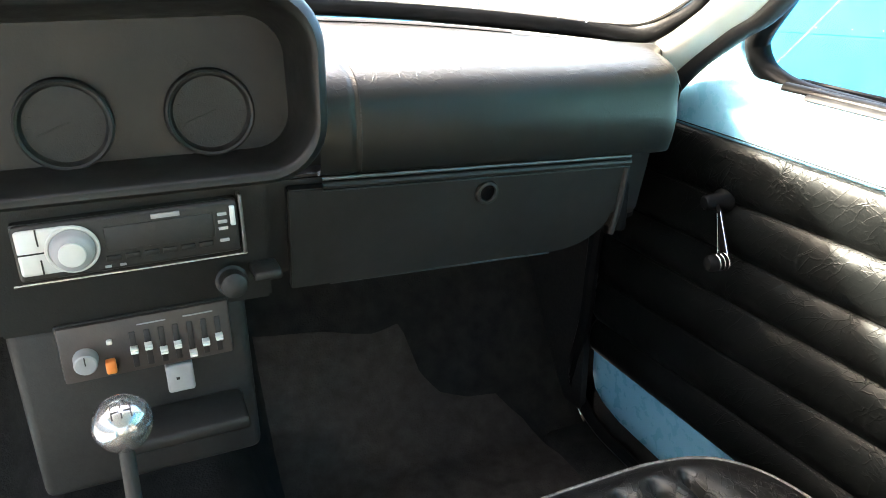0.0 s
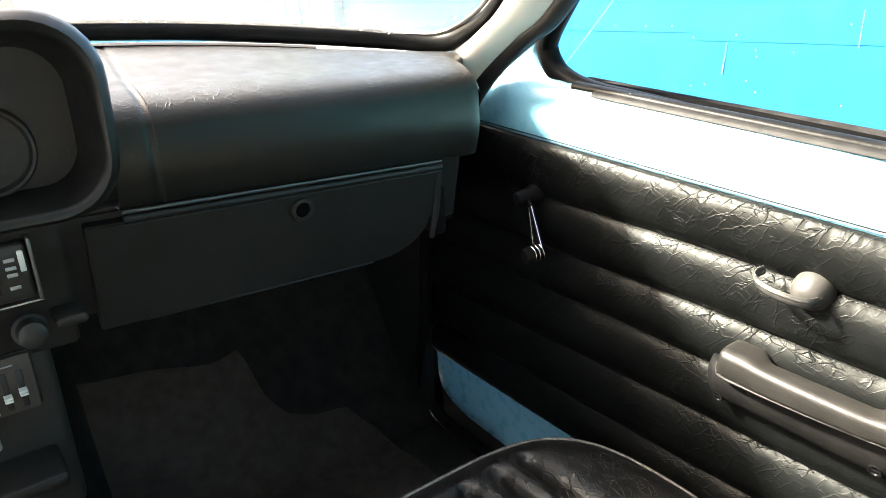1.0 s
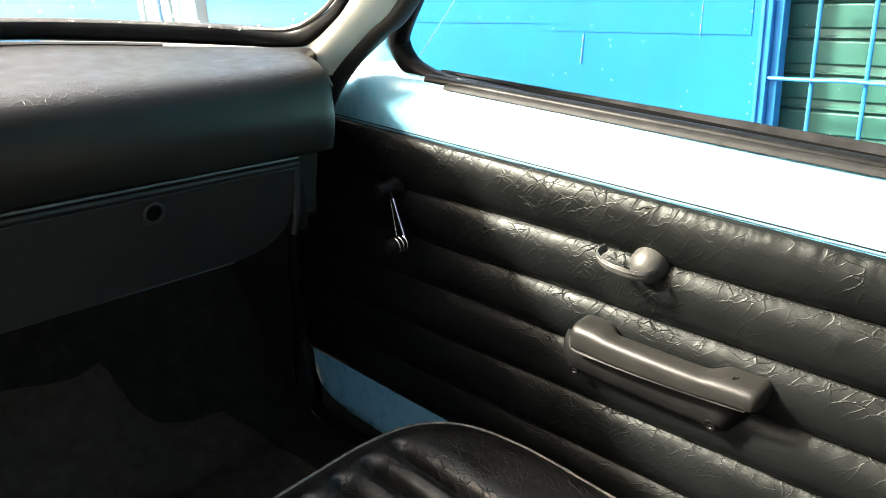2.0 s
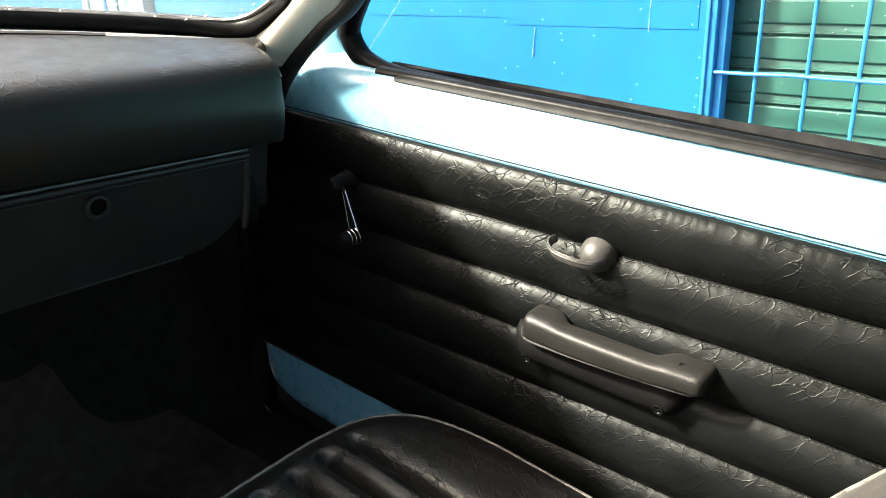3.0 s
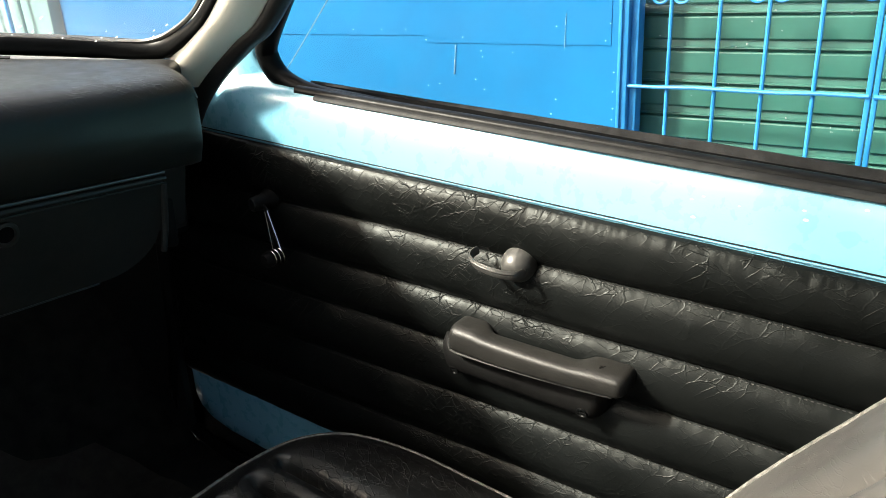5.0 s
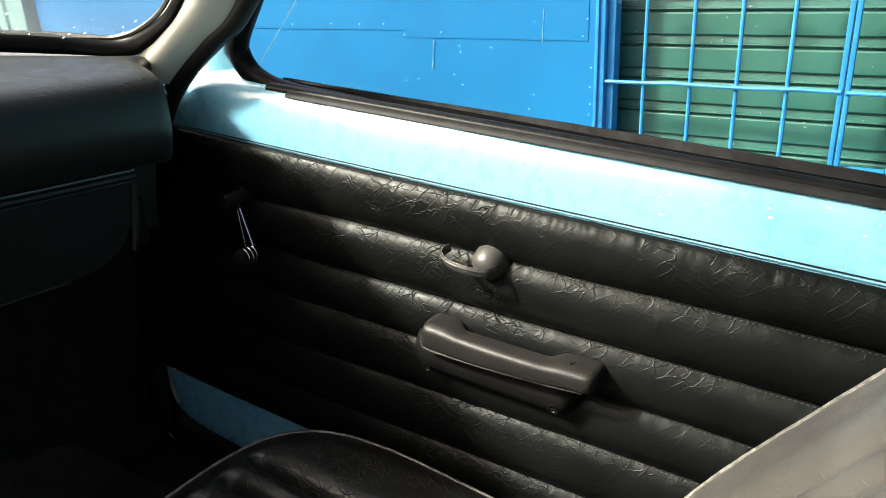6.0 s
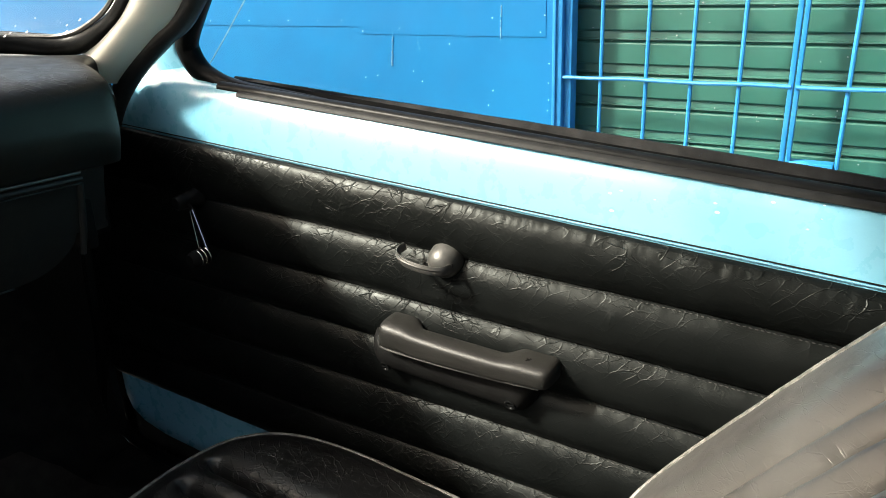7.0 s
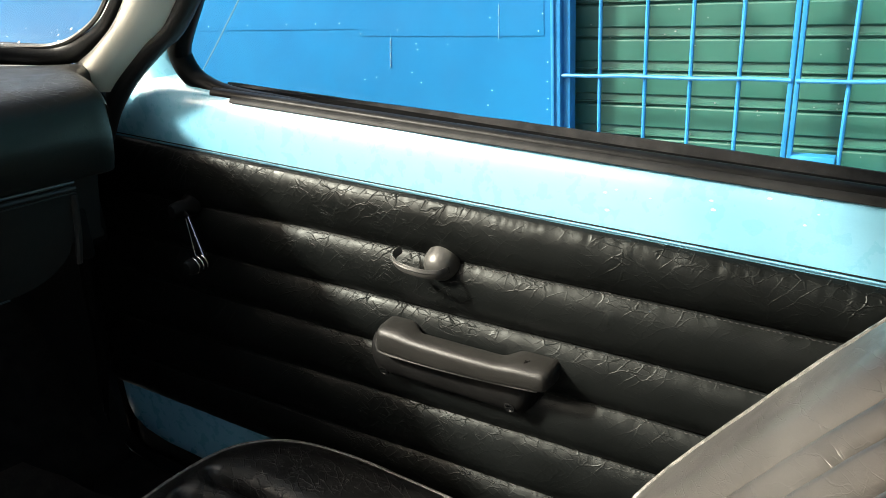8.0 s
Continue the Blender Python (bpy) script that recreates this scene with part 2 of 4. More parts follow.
def part(name, bm, mat, parent=None, label="", angle=40):
    me = bm if isinstance(bm, bpy.types.Mesh) else mesh_of(name, bm, mat, angle)
    ob = new(name, me)
    if parent is not None:
        ob.parent = parent
        if parent.data is None:
            ob.matrix_parent_inverse = parent.matrix_basis.inverted()
    if label:
        ob["label"] = label
    return ob


def face_towards(ob, way):
    """Turns all faces of a pane so that they look along way."""
    me = ob.data
    if sum(p.normal.dot(Vector(way)) for p in me.polygons) < 0:
        me.flip_normals()
    return ob


def join(*bms):
    out = bms[0]
    for b in bms[1:]:
        me = bpy.data.meshes.new("scrap")
        b.to_mesh(me)
        b.free()
        out.from_mesh(me)
        bpy.data.meshes.remove(me)
    return out


def box(x0, x1, y0, y1, z0, z1, bevel=0.004, steps=2, m=None):
    bm = bmesh.new()
    bmesh.ops.create_cube(bm, size=1)
    for v in bm.verts:
        v.co = Vector((x0 + (v.co.x + 0.5) * (x1 - x0), y0 + (v.co.y + 0.5) * (y1 - y0), z0 + (v.co.z + 0.5) * (z1 - z0)))
    if bevel:
        bmesh.ops.bevel(bm, geom=bm.edges[:], offset=bevel, segments=steps, profile=0.5, affect="EDGES", clamp_overlap=True)
    if m is not None:
        bm.transform(m)
    return bm


def sheet(fn, nu, nv, close_u=False, close_v=False):
    """A grid of points fn(u, v), u and v from 0 to 1."""
    bm = bmesh.new()
    us = nu if close_u else nu + 1
    vs = nv if close_v else nv + 1
    g = [[bm.verts.new(fn(i / nu, j / nv)) for j in range(vs)] for i in range(us)]
    for i in range(nu):
        for j in range(nv):
            a, b = (i + 1) % us, (j + 1) % vs
            bm.faces.new((g[i][j], g[a][j], g[a][b], g[i][b]))
    return bm


def thicken(bm, by):
    """A second skin behind the first, closed at the rim."""
    bmesh.ops.recalc_face_normals(bm, faces=bm.faces)
    bmesh.ops.solidify(bm, geom=bm.faces[:], thickness=by)
    return bm


def tube(points, radius, sides=10, flat=1.0, closed=False, caps=True, up=Vector((0, 0, 1))):
    """A round or flattened bar along points; radius may be a number or one for each point."""
    pts = [Vector(p) for p in points]
    n = len(pts)
    bm = bmesh.new()
    rings = []
    for i, p in enumerate(pts):
        a = pts[(i - 1) % n] if closed or i > 0 else p
        b = pts[(i + 1) % n] if closed or i < n - 1 else p
        way = (b - a).normalized()
        side = way.cross(up)
        if side.length < 1e-4:
            side = way.cross(Vector((1, 0, 0)))
        side.normalize()
        top = side.cross(way).normalized()
        r = radius[i] if isinstance(radius, (list, tuple)) else radius
        rings.append([bm.verts.new(p + side * math.cos(q) * r + top * math.sin(q) * r * flat) for q in (2 * math.pi * k / sides for k in range(sides))])
    for i in range(n if closed else n - 1):
        a, b = rings[i], rings[(i + 1) % n]
        for k in range(sides):
            bm.faces.new((a[k], a[(k + 1) % sides], b[(k + 1) % sides], b[k]))
    if caps and not closed:
        bm.faces.new(rings[0])
        bm.faces.new(rings[-1][::-1])
    return bm


def curve_points(pts, steps=8, closed=False):
    """A smooth line through the points (Catmull-Rom)."""
    p = [Vector(q) for q in pts]
    n = len(p)
    out = []
    for i in range(n if closed else n - 1):
        a = p[(i - 1) % n] if closed or i > 0 else p[0] * 2 - p[1]
        b, c = p[i], p[(i + 1) % n]
        d = p[(i + 2) % n] if closed or i < n - 2 else p[-1] * 2 - p[-2]
        for k in range(steps):
            t = k / steps
            out.append(0.5 * ((2 * b) + (c - a) * t + (2 * a - 5 * b + 4 * c - d) * t * t + (3 * b - a - 3 * c + d) * t ** 3))
    if not closed:
        out.append(p[-1])
    return out


def lathe(profile, m, sides=28):
    """A turned body: profile of (radius, height) about local z, set by the pose m."""
    bm = bmesh.new()
    rings = []
    for r, h in profile:
        if r < 1e-6:
            rings.append([bm.verts.new((0, 0, h))])
        else:
            rings.append([bm.verts.new((r * math.cos(2 * math.pi * k / sides), r * math.sin(2 * math.pi * k / sides), h)) for k in range(sides)])
    for a, b in zip(rings, rings[1:]):
        for k in range(sides):
            j = (k + 1) % sides
            if len(a) == 1:
                bm.faces.new((a[0], b[j], b[k]))
            elif len(b) == 1:
                bm.faces.new((a[k], a[j], b[0]))
            else:
                bm.faces.new((a[k], a[j], b[j], b[k]))
    bm.transform(m)
    return bm


def facing(at, way):
    """A pose at a place whose local z points along way."""
    return Matrix.Translation(at) @ Vector(way).to_track_quat("Z", "Y").to_matrix().to_4x4()


def strip(profile, y0, y1, steps=40, fn=None):
    """A closed (x, z) profile run along y from y0 to y1; fn shifts it by y."""
    n = len(profile)

    def at(u, v):
        y = y0 + (y1 - y0) * u
        x, z = profile[round(v * n) % n]
        dx, dz = fn(y) if fn else (0, 0)
        return (x + dx, y, z + dz)

    bm = sheet(at, steps, n, close_v=True)
    bmesh.ops.holes_fill(bm, edges=[e for e in bm.edges if e.is_boundary], sides=0)
    return bm


def clamp(v, a=0.0, b=1.0):
    return max(a, min(b, v))


def ease(v):
    v = clamp(v)
    return v * v * (3 - 2 * v)


# ---------------------------------------------------------------- street: the ground, pavement and the metal-clad wall
STREET = pose(2.6, 0.012, -0.020, -2.8, 0, 0)
GROUND_Z = -0.42


def placed(ob, m):
    ob.matrix_basis = m
    return ob


bm = sheet(lambda u, v: (-300 + 600 * u, -300 + 600 * v, GROUND_Z), 12, 12)
placed(tagged(part("ground", thicken(bm, 0.2), M_ASPHALT), "grey asphalt street beneath the parked car", "road", kind="structure"), STREET)
placed(tagged(part("pavement", box(-1.35, 0.0, -12, 16, GROUND_Z - 0.02, GROUND_Z + 0.13, 0.02), M_CONCRETE), "pale concrete pavement along the blue wall", "pavement", kind="structure"), STREET)

wall = tagged(part("wall_street", join(
    box(0.03, 0.25, 0.875, 4.16, GROUND_Z, 3.2, 0.004),
    box(0.03, 0.25, -3.2, 0.875, 2.4, 3.2, 0.004),
    box(0.03, 0.25, -3.2, 0.875, GROUND_Z, 0.30, 0.004),
    box(0.03, 0.25, -9, -3.2, GROUND_Z, 3.2, 0.004)), M_WALL),
    "street wall clad in bright blue painted sheet metal", "wall", kind="structure")
placed(wall, STREET)


def cladding(y0, y1, z0, z1, x, waviness, seed):
    """One slightly dented sheet with a folded rim."""
    def at(u, v):
        y, z = y0 + (y1 - y0) * u, z0 + (z1 - z0) * v
        d = noise.noise(Vector((y * 1.3 + seed, z * 1.7, 0.4))) * waviness
        d += noise.noise(Vector((y * 5 + seed, z * 5, 2.4))) * waviness * 0.25
        return (x - d, y, z)
    bm = sheet(at, max(4, int((y1 - y0) * 14)), max(4, int((z1 - z0) * 12)))
    for f in bm.faces:
        f.normal_update()
        if f.normal.x > 0:
            f.normal_flip()
    bmesh.ops.solidify(bm, geom=bm.faces[:], thickness=0.006)
    return bm


SHEETS = [(1.650, 4.15, GROUND_Z, 0.742, 0.0072), (1.648, 4.15, 0.731, 2.2, 0.0046), (0.918, 1.656, GROUND_Z, 0.716, 0.0048),
          (0.918, 1.656, 0.705, 2.2, 0.0026), (-9, -3.2, GROUND_Z, 2.2, 0.01), (0.88, 0.928, GROUND_Z, 2.2, 0.0046)]
for i, (a, b, c, d, x) in enumerate(SHEETS):
    part("panel", cladding(a, b, c, d, x, 0.004, 1.3), M_WALL, wall)

rivet = mesh_of("rivet", lathe([(0, 0.0010), (0.0010, 0.0009), (0.0016, 0.0005), (0.0021, 0)], facing((0, 0, 0), (-1, 0, 0)), 8), M_CHIP)
rng = random.Random(5)
SPOTS = [(2.438, 0.748, 0), (2.215, 0.750, 0), (2.005, 0.752, 0), (1.858, 0.752, 0), (1.742, 0.753, 0), (2.70, 0.747, 0), (3.05, 0.745, 0), (3.5, 0.743, 0)]
SPOTS += [(1.645, 0.716, -0.003), (1.481, 0.727, -0.003), (1.407, 0.680, 0), (1.402, 0.659, 0), (1.277, 0.677, 0), (1.593, 0.557, 0), (1.649, 0.548, 0.001), (1.397, 0.544, 0), (1.433, 0.579, 0)]
SPOTS += [(1.108, 0.764, -0.003), (0.936, 0.720, 0), (0.921, 0.773, 0), (0.905, 0.622, 0), (1.111, 0.525, 0), (1.129, 0.474, 0), (0.905, 0.505, 0), (0.908, 0.469, 0), (1.20, 0.42, 0), (0.907, 0.56, 0)]
for y, z, x in SPOTS:
    ob = part("rivet", rivet, None, wall)
    ob.matrix_basis = Matrix.Translation((x, y, z))
flake = bmesh.new()
for y0, y1, z0, z1 in ((1.528, 1.517, 0.592, 0.696), (1.081, 1.076, 0.695, 0.80)):
    for k in range(14):
        f = (k + rng.uniform(0, 0.6)) / 14
        z, y = z0 + (z1 - z0) * f, y0 + (y1 - y0) * f
        w = rng.uniform(0.0004, 0.0009)
        flake = join(flake, box(0.0, 0.010, y - w, y + w, z, z + rng.uniform(0.003, 0.008), 0.0006, 1))
part("weld_line", flake, M_CHIP, wall, "flaking weld beads with bare pale spots")

# the far end of the street front, seen through the windscreen
far = thing("gate_pillar", STREET @ Vector((0.1, 4.7, GROUND_Z)), "pale teal rendered gate pillar beside the blue wall", "pillar")
for name, bm in (("shaft", box(-0.05, 0.35, 4.18, 4.95, GROUND_Z, 2.6, 0.02)), ("plinth", box(-0.09, 0.36, 4.165, 5.0, GROUND_Z, GROUND_Z + 0.3, 0.02)),
                 ("cap", box(-0.1, 0.4, 4.165, 5.02, 2.6, 2.7, 0.02))):
    bm.transform(STREET)
    part(name, bm, M_PALE, far)
for y in (4.36, 4.5, 4.72):
    bm = tube([(-0.09, y, GROUND_Z + 0.2), (-0.09, y + 0.12, 2.4)], 0.012, 8)
    bm.transform(STREET)
    part("pole", bm, M_BARS if y == 4.5 else M_PALE, far, "thin leaning metal pole")
bm = join(box(0.05, 0.25, 5.0, 18, GROUND_Z, 2.8, 0.01))
placed(tagged(part("wall_far", bm, M_WALL), "blue painted wall farther down the street", "wall", kind="structure"), STREET)

# Unseen wall added so that reflections and bounced light turn less blue.
placed(tagged(part("reflector_wall", box(-11.6, -11.3, -14, 16, GROUND_Z, 3.4, 0.02), M_HEAD), "unseen pale wall added across the street for warmer reflections", "wall", kind="structure"), STREET)

# the roller shutter
shutter = thing("roller_shutter", STREET @ Vector((0.06, -1.2, 0.2)), "closed green ribbed roller shutter behind the blue grille", "shutter")
PITCH = 0.1045


def slat_bm():
    prof = [(0.002, 0.0), (0.0035, 0.010), (0.005, 0.0200), (-0.001, 0.0230), (-0.0045, 0.0265), (-0.005, 0.045), (-0.005, 0.068), (-0.0045, 0.0855), (-0.002, 0.0890),
            (0.004, 0.0905), (0.007, 0.0930), (0.006, 0.0968), (-0.002, 0.0983), (-0.005, 0.1003), (-0.0045, 0.1025), (0.0, 0.1042), (0.002, PITCH), (0.010, PITCH), (0.010, 0.0)]
    return strip(prof, -3.2, 0.872, 60, lambda y: (noise.noise(Vector((y * 2.2, 0, 1))) * 0.002, 0))


slat = mesh_of("slat", slat_bm(), M_SHUTTER, 30)
for k in range(21):
    ob = part("slat", slat, None, shutter)
    ob.matrix_basis = STREET @ Matrix.Translation((0.112 + rng.uniform(-0.001, 0.001), 0, 0.2765 + k * PITCH))

fleck = bmesh.new()
for _ in range(60):
    y, z, q = rng.uniform(-0.5, 0.8), rng.uniform(0.32, 0.9), rng.uniform(0, 90)
    w, h = rng.uniform(0.0012, 0.003), rng.uniform(0.001, 0.002)
    fleck = join(fleck, box(-0.0015, 0.004, -w, w, -h, h, 0.0005, 1, m=STREET @ pose(0.1065, y, z, q)))
tagged(part("paint_flecks", fleck, M_GREYTAB, shutter, "tiny pale chips in the shutter paint"), kind="stuff")

# the blue window grille
grille = thing("window_grille", STREET @ Vector((0.0, -1.2, 0.3)), "bright blue welded bar grille with scrolls over the shutter", "grille")


def grille_part(name, bm, label=""):
    bm.transform(STREET)
    return part(name, bm, M_BARS, grille, label)


grille_part("jamb", join(box(-0.02, 0.03, 0.853, 0.886, 0.25, 2.4, 0.004), box(-0.028, 0.02, 0.872, 0.884, 0.25, 2.4, 0.003), box(0.0, 0.05, 0.828, 0.853, 0.25, 2.4, 0.004)), "blue angle-iron frame upright")
BARS = [0.731, 0.588, 0.454, 0.317, 0.036, -0.10, -0.24, -0.38, -0.66, -0.80, -0.94, -1.08]
for y in BARS:
    grille_part("bar", tube([(0, y + noise.noise(Vector((y, z, 7))) * 0.004, z) for z in (0.27, 0.4, 0.55, 0.7, 0.9, 1.4, 2.4)], 0.0062, 8, up=Vector((1, 0, 0))))
for y in (0.172, -0.52):
    grille_part("post", join(box(-0.010, 0.012, y, y + 0.014, 0.26, 2.4, 0.003), box(-0.008, 0.012, y - 0.016, y - 0.003, 0.26, 2.4, 0.003)))
for z, a, b in ((0.584, 0.178, 0.872), (0.584, -0.52, 0.165), (1.15, -0.52, 0.872), (0.29, -1.2, 0.872), (1.75, -0.52, 0.872)):
    grille_part("rail", tube([(-0.010, a + (b - a) * k / 6, z + 0.002 * math.sin(k * 2)) for k in range(7)], 0.006, 8))


def scroll(y, side):
    pts = []
    for k in range(26):
        q = k / 25 * 2 * math.pi * 1.15
        r = 0.027 * (1 - 0.45 * k / 25)
        pts.append((-0.004, y + side * (0.034 + r * math.cos(math.pi + q)), 0.859 - r * math.sin(q) - 0.004))
    return tube([(-0.004, y + side * 0.006, 0.95)] + pts, 0.0042, 7, up=Vector((1, 0, 0)))


for y in (0.731, 0.454, 0.172, -0.10, -0.38):
    for side in (1, -1):
        grille_part("scroll", scroll(y, side), "curled blue iron scroll")
grille_part("lock_box", box(-0.012, 0.03, 0.045, 0.158, 0.30, 0.374, 0.002), "blue sheet lock box on the grille")

# ---------------------------------------------------------------- the car's shell
CX = 0.27


def setting(name, bm, mat, label, category):
    return tagged(part(name, bm, mat), label, category, kind="structure")


# floor pan, tunnel and carpet
def floor_at(u, v):
    return floor_point(-0.42 + 1.37 * u, -1.7 + 2.95 * v)


def floor_point(x, y):
    z = 0.10
    d = abs(x - CX + 0.03)
    z += 0.17 * ease((0.17 - d) / 0.08)
    z += 0.42 * ease((y - 0.98) / 0.32)
    z += noise.noise(Vector((x * 9, y * 9, 3))) * 0.006
    return (x, y, z)


setting("floor", thicken(sheet(floor_at, 70, 110), -0.02), M_CARPET, "black carpeted car floor with raised centre tunnel", "floor")
setting("firewall", box(-0.45, 0.98, 1.26, 1.29, 0.05, 0.80, 0.004), M_BLACK, "dark bulkhead at the end of the footwell", "bulkhead")


MAT_EDGE = [(0.40, 1.135), (0.52, 1.127), (0.60, 1.118), (0.65, 1.118), (0.67, 1.08), (0.70, 1.063), (0.75, 1.053), (0.80, 1.05), (0.845, 1.015), (0.862, 0.93)]


def mat_at(u, v):
    x = 0.40 + 0.462 * u
    far = next(a[1] + (b[1] - a[1]) * (x - a[0]) / (b[0] - a[0]) for a, b in zip(MAT_EDGE, MAT_EDGE[1:]) if x <= b[0] + 1e-6)
    y = 0.55 + (far - 0.55) * v
    climb = (floor_point(x, y + 0.004)[2] - floor_point(x, y - 0.004)[2]) / 0.008
    z = floor_point(x, y)[2] + 0.021 * math.sqrt(1 + climb * climb) + 0.004 + 0.010 * math.exp(-((u - 0.35 - 0.2 * v) / 0.06) ** 2) + abs(noise.noise(Vector((x * 7, y * 7, 8)))) * 0.006
    return (x, y, z)


tagged(part("floor_mat", thicken(sheet(mat_at, 60, 60), -0.008), M_MAT), "rumpled dark brown carpet mat in the footwell", "floor mat")


def kick_at(u, v):
    y, z = 0.985 + 0.28 * u, 0.16 + 0.60 * v
    return (0.945 - 0.02 * u + noise.noise(Vector((y * 8, z * 8, 1))) * 0.003, y, z)


setting("kick_panel", thicken(sheet(kick_at, 10, 16), 0.012), M_BLACK, "dark trim panel beside the footwell", "trim")
# rubber door seal down the front edge of the opening, and the sill
setting("door_seal", tube(curve_points([(0.925, 0.905, 0.705), (0.922, 0.945, 0.62), (0.922, 0.962, 0.50), (0.925, 0.974, 0.36), (0.936, 1.010, 0.25), (0.943, 1.010, 0.185), (0.947, 0.955, 0.146), (0.944, 0.82, 0.141), (0.944, 0.3, 0.138), (0.944, -0.6, 0.138)], 8), 0.011, 8), M_RUBBER, "black rubber seal round the door opening", "seal")
setting("sill", join(box(0.86, 0.966, -0.62, 0.99, 0.06, 0.135, 0.015, 3), box(0.968, 1.03, -0.62, 1.02, 0.06, 0.21, 0.004), box(0.968, 1.03, 0.987, 1.03, 0.06, 0.75, 0.004)), M_CARPET, "carpeted sill under the passenger door", "sill")

# pillar in cream paint between the screen and the door
PILLAR_A = curve_points([(0.926, 0.870, 0.774), (0.919, 0.862, 0.800), (0.917, 0.805, 0.845), (0.907, 0.742, 0.888), (0.885, 0.62, 0.995), (0.83, 0.43, 1.20)], 8)
PILLAR_B = curve_points([(0.9365, 0.833, 0.774), (0.936, 0.812, 0.793), (0.934, 0.752, 0.835), (0.929, 0.693, 0.873), (0.905, 0.58, 0.985), (0.85, 0.40, 1.185)], 8)


def pillar_at(u, v):
    i = round(u * 40)
    p = PILLAR_A[i].lerp(PILLAR_B[i], v)
    rise = 1 - abs(v - 0.55) / (0.55 if v < 0.55 else 0.45)
    return p + Vector((-0.9, -0.15, 0.0)) * (0.022 * math.sin(rise * math.pi / 2) * (0.45 + 0.55 * ease(u * 5)))


setting("windscreen_pillar", thicken(sheet(pillar_at, 40, 14), -0.012), M_CREAM, "cream painted metal windscreen pillar", "pillar")
trim_line = curve_points([(0.938, 0.895, 0.66), (0.938, 0.878, 0.70), (0.938, 0.848, 0.745), (0.938, 0.805, 0.786), (0.936, 0.744, 0.828), (0.931, 0.686, 0.864), (0.905, 0.57, 0.975), (0.85, 0.39, 1.17)], 12)
bm = tube(trim_line, [0.0130 + 0.0003 * (k % 2) for k in range(len(trim_line))], 12, 1.0)
setting("pillar_trim", bm, M_WEAVE, "black ribbed edging along the windscreen pillar", "trim")

# roof, sides and rear that close the cabin
setting("ceiling", join(box(-0.36, 0.90, -1.6, 0.46, 1.215, 1.24, 0.006)), M_HEAD, "pale headlining under the car roof", "ceiling")
setting("wall_left", join(box(-0.45, -0.41, -1.6, -0.66, 0.05, 0.74, 0.004), box(-0.45, -0.41, 0.95, 1.25, 0.05, 0.74, 0.004), box(-0.45, -0.38, -0.66, 0.95, 0.02, 0.13, 0.004), box(-0.43, -0.36, -1.6, 0.44, 1.13, 1.235, 0.004), box(-0.45, -0.38, -0.72, -0.60, 0.74, 1.14, 0.004)), M_BLUE, "light blue steel body side with the open driver's doorway", "car side")
setting("wall_right", join(box(0.955, 0.99, -1.6, -0.66, 0.05, 1.22, 0.004), box(0.975, 0.995, 1.03, 1.27, 0.05, 0.74, 0.004)), M_BLUE, "light blue steel quarter panel behind the door", "car side")
setting("wall_rear", join(box(-0.43, 0.98, -1.64, -1.6, 0.05, 0.8, 0.004), box(-0.43, 0.98, -1.64, -1.6, 1.12, 1.24, 0.004)), M_HEAD, "plain rear end of the cabin", "car rear")
pl = sheet(lambda u, v: (-0.385 + 0.075 * u + 0.02 * v, 0.87 - 0.46 * u - 0.05 * v, 0.788 + 0.42 * u), 12, 2)
setting("pillar_left", thicken(pl, 0.02), M_CREAM, "cream painted pillar beside the driver", "pillar")
setting("cowl", sheet(lambda u, v: (-0.42 + 1.37 * u, 0.90 + 0.18 * math.sin(math.pi * u) ** 0.7 + 0.05 + 0.7 * v, 0.765 + 0.045 * math.sin(math.pi * u) ** 0.7 - 0.30 * v), 30, 8), M_BLUE, "light blue bonnet ahead of the windscreen", "bonnet")

# ---------------------------------------------------------------- windscreen
screen = thing("windscreen", (CX, 1.08, 0.84), "dusty curved windscreen in a black rubber seal", "windscreen")


def base_line(k):
    """Lower edge of the screen, k from -1 (driver) to 1 (passenger)."""
    a = abs(k)
    c = 0.635 * k
    y = 1.085 - 0.045 * (a / 0.55) ** 2 if a < 0.55 else 1.04 - 0.165 * ((a - 0.55) / 0.45) ** 1.25
    return Vector((CX + c, y, 0.854 - 0.042 * a ** 2.0))


def top_line(k):
    return Vector((CX + 0.535 * k, 0.56 - 0.11 * abs(k) ** 2.2, 1.195))


SIDE = curve_points([(0.905, 0.875, 0.812), (0.903, 0.798, 0.840), (0.899, 0.757, 0.863), (0.886, 0.69, 0.922), (0.855, 0.575, 1.04), (0.805, 0.45, 1.195)], 12)


def side_point(h):
    p = SIDE[round(clamp(h) * (len(SIDE) - 1))]
    return p - base_line(1).lerp(top_line(1), clamp(h))


def screen_at(k, h):
    s = side_point(h) * abs(k) ** 6
    if k < 0:
        s.x = -s.x
    return base_line(k).lerp(top_line(k), h) + Vector((0, 0.02, 0.014)) * math.sin(math.pi * h) * (1 - abs(k) ** 6) + s


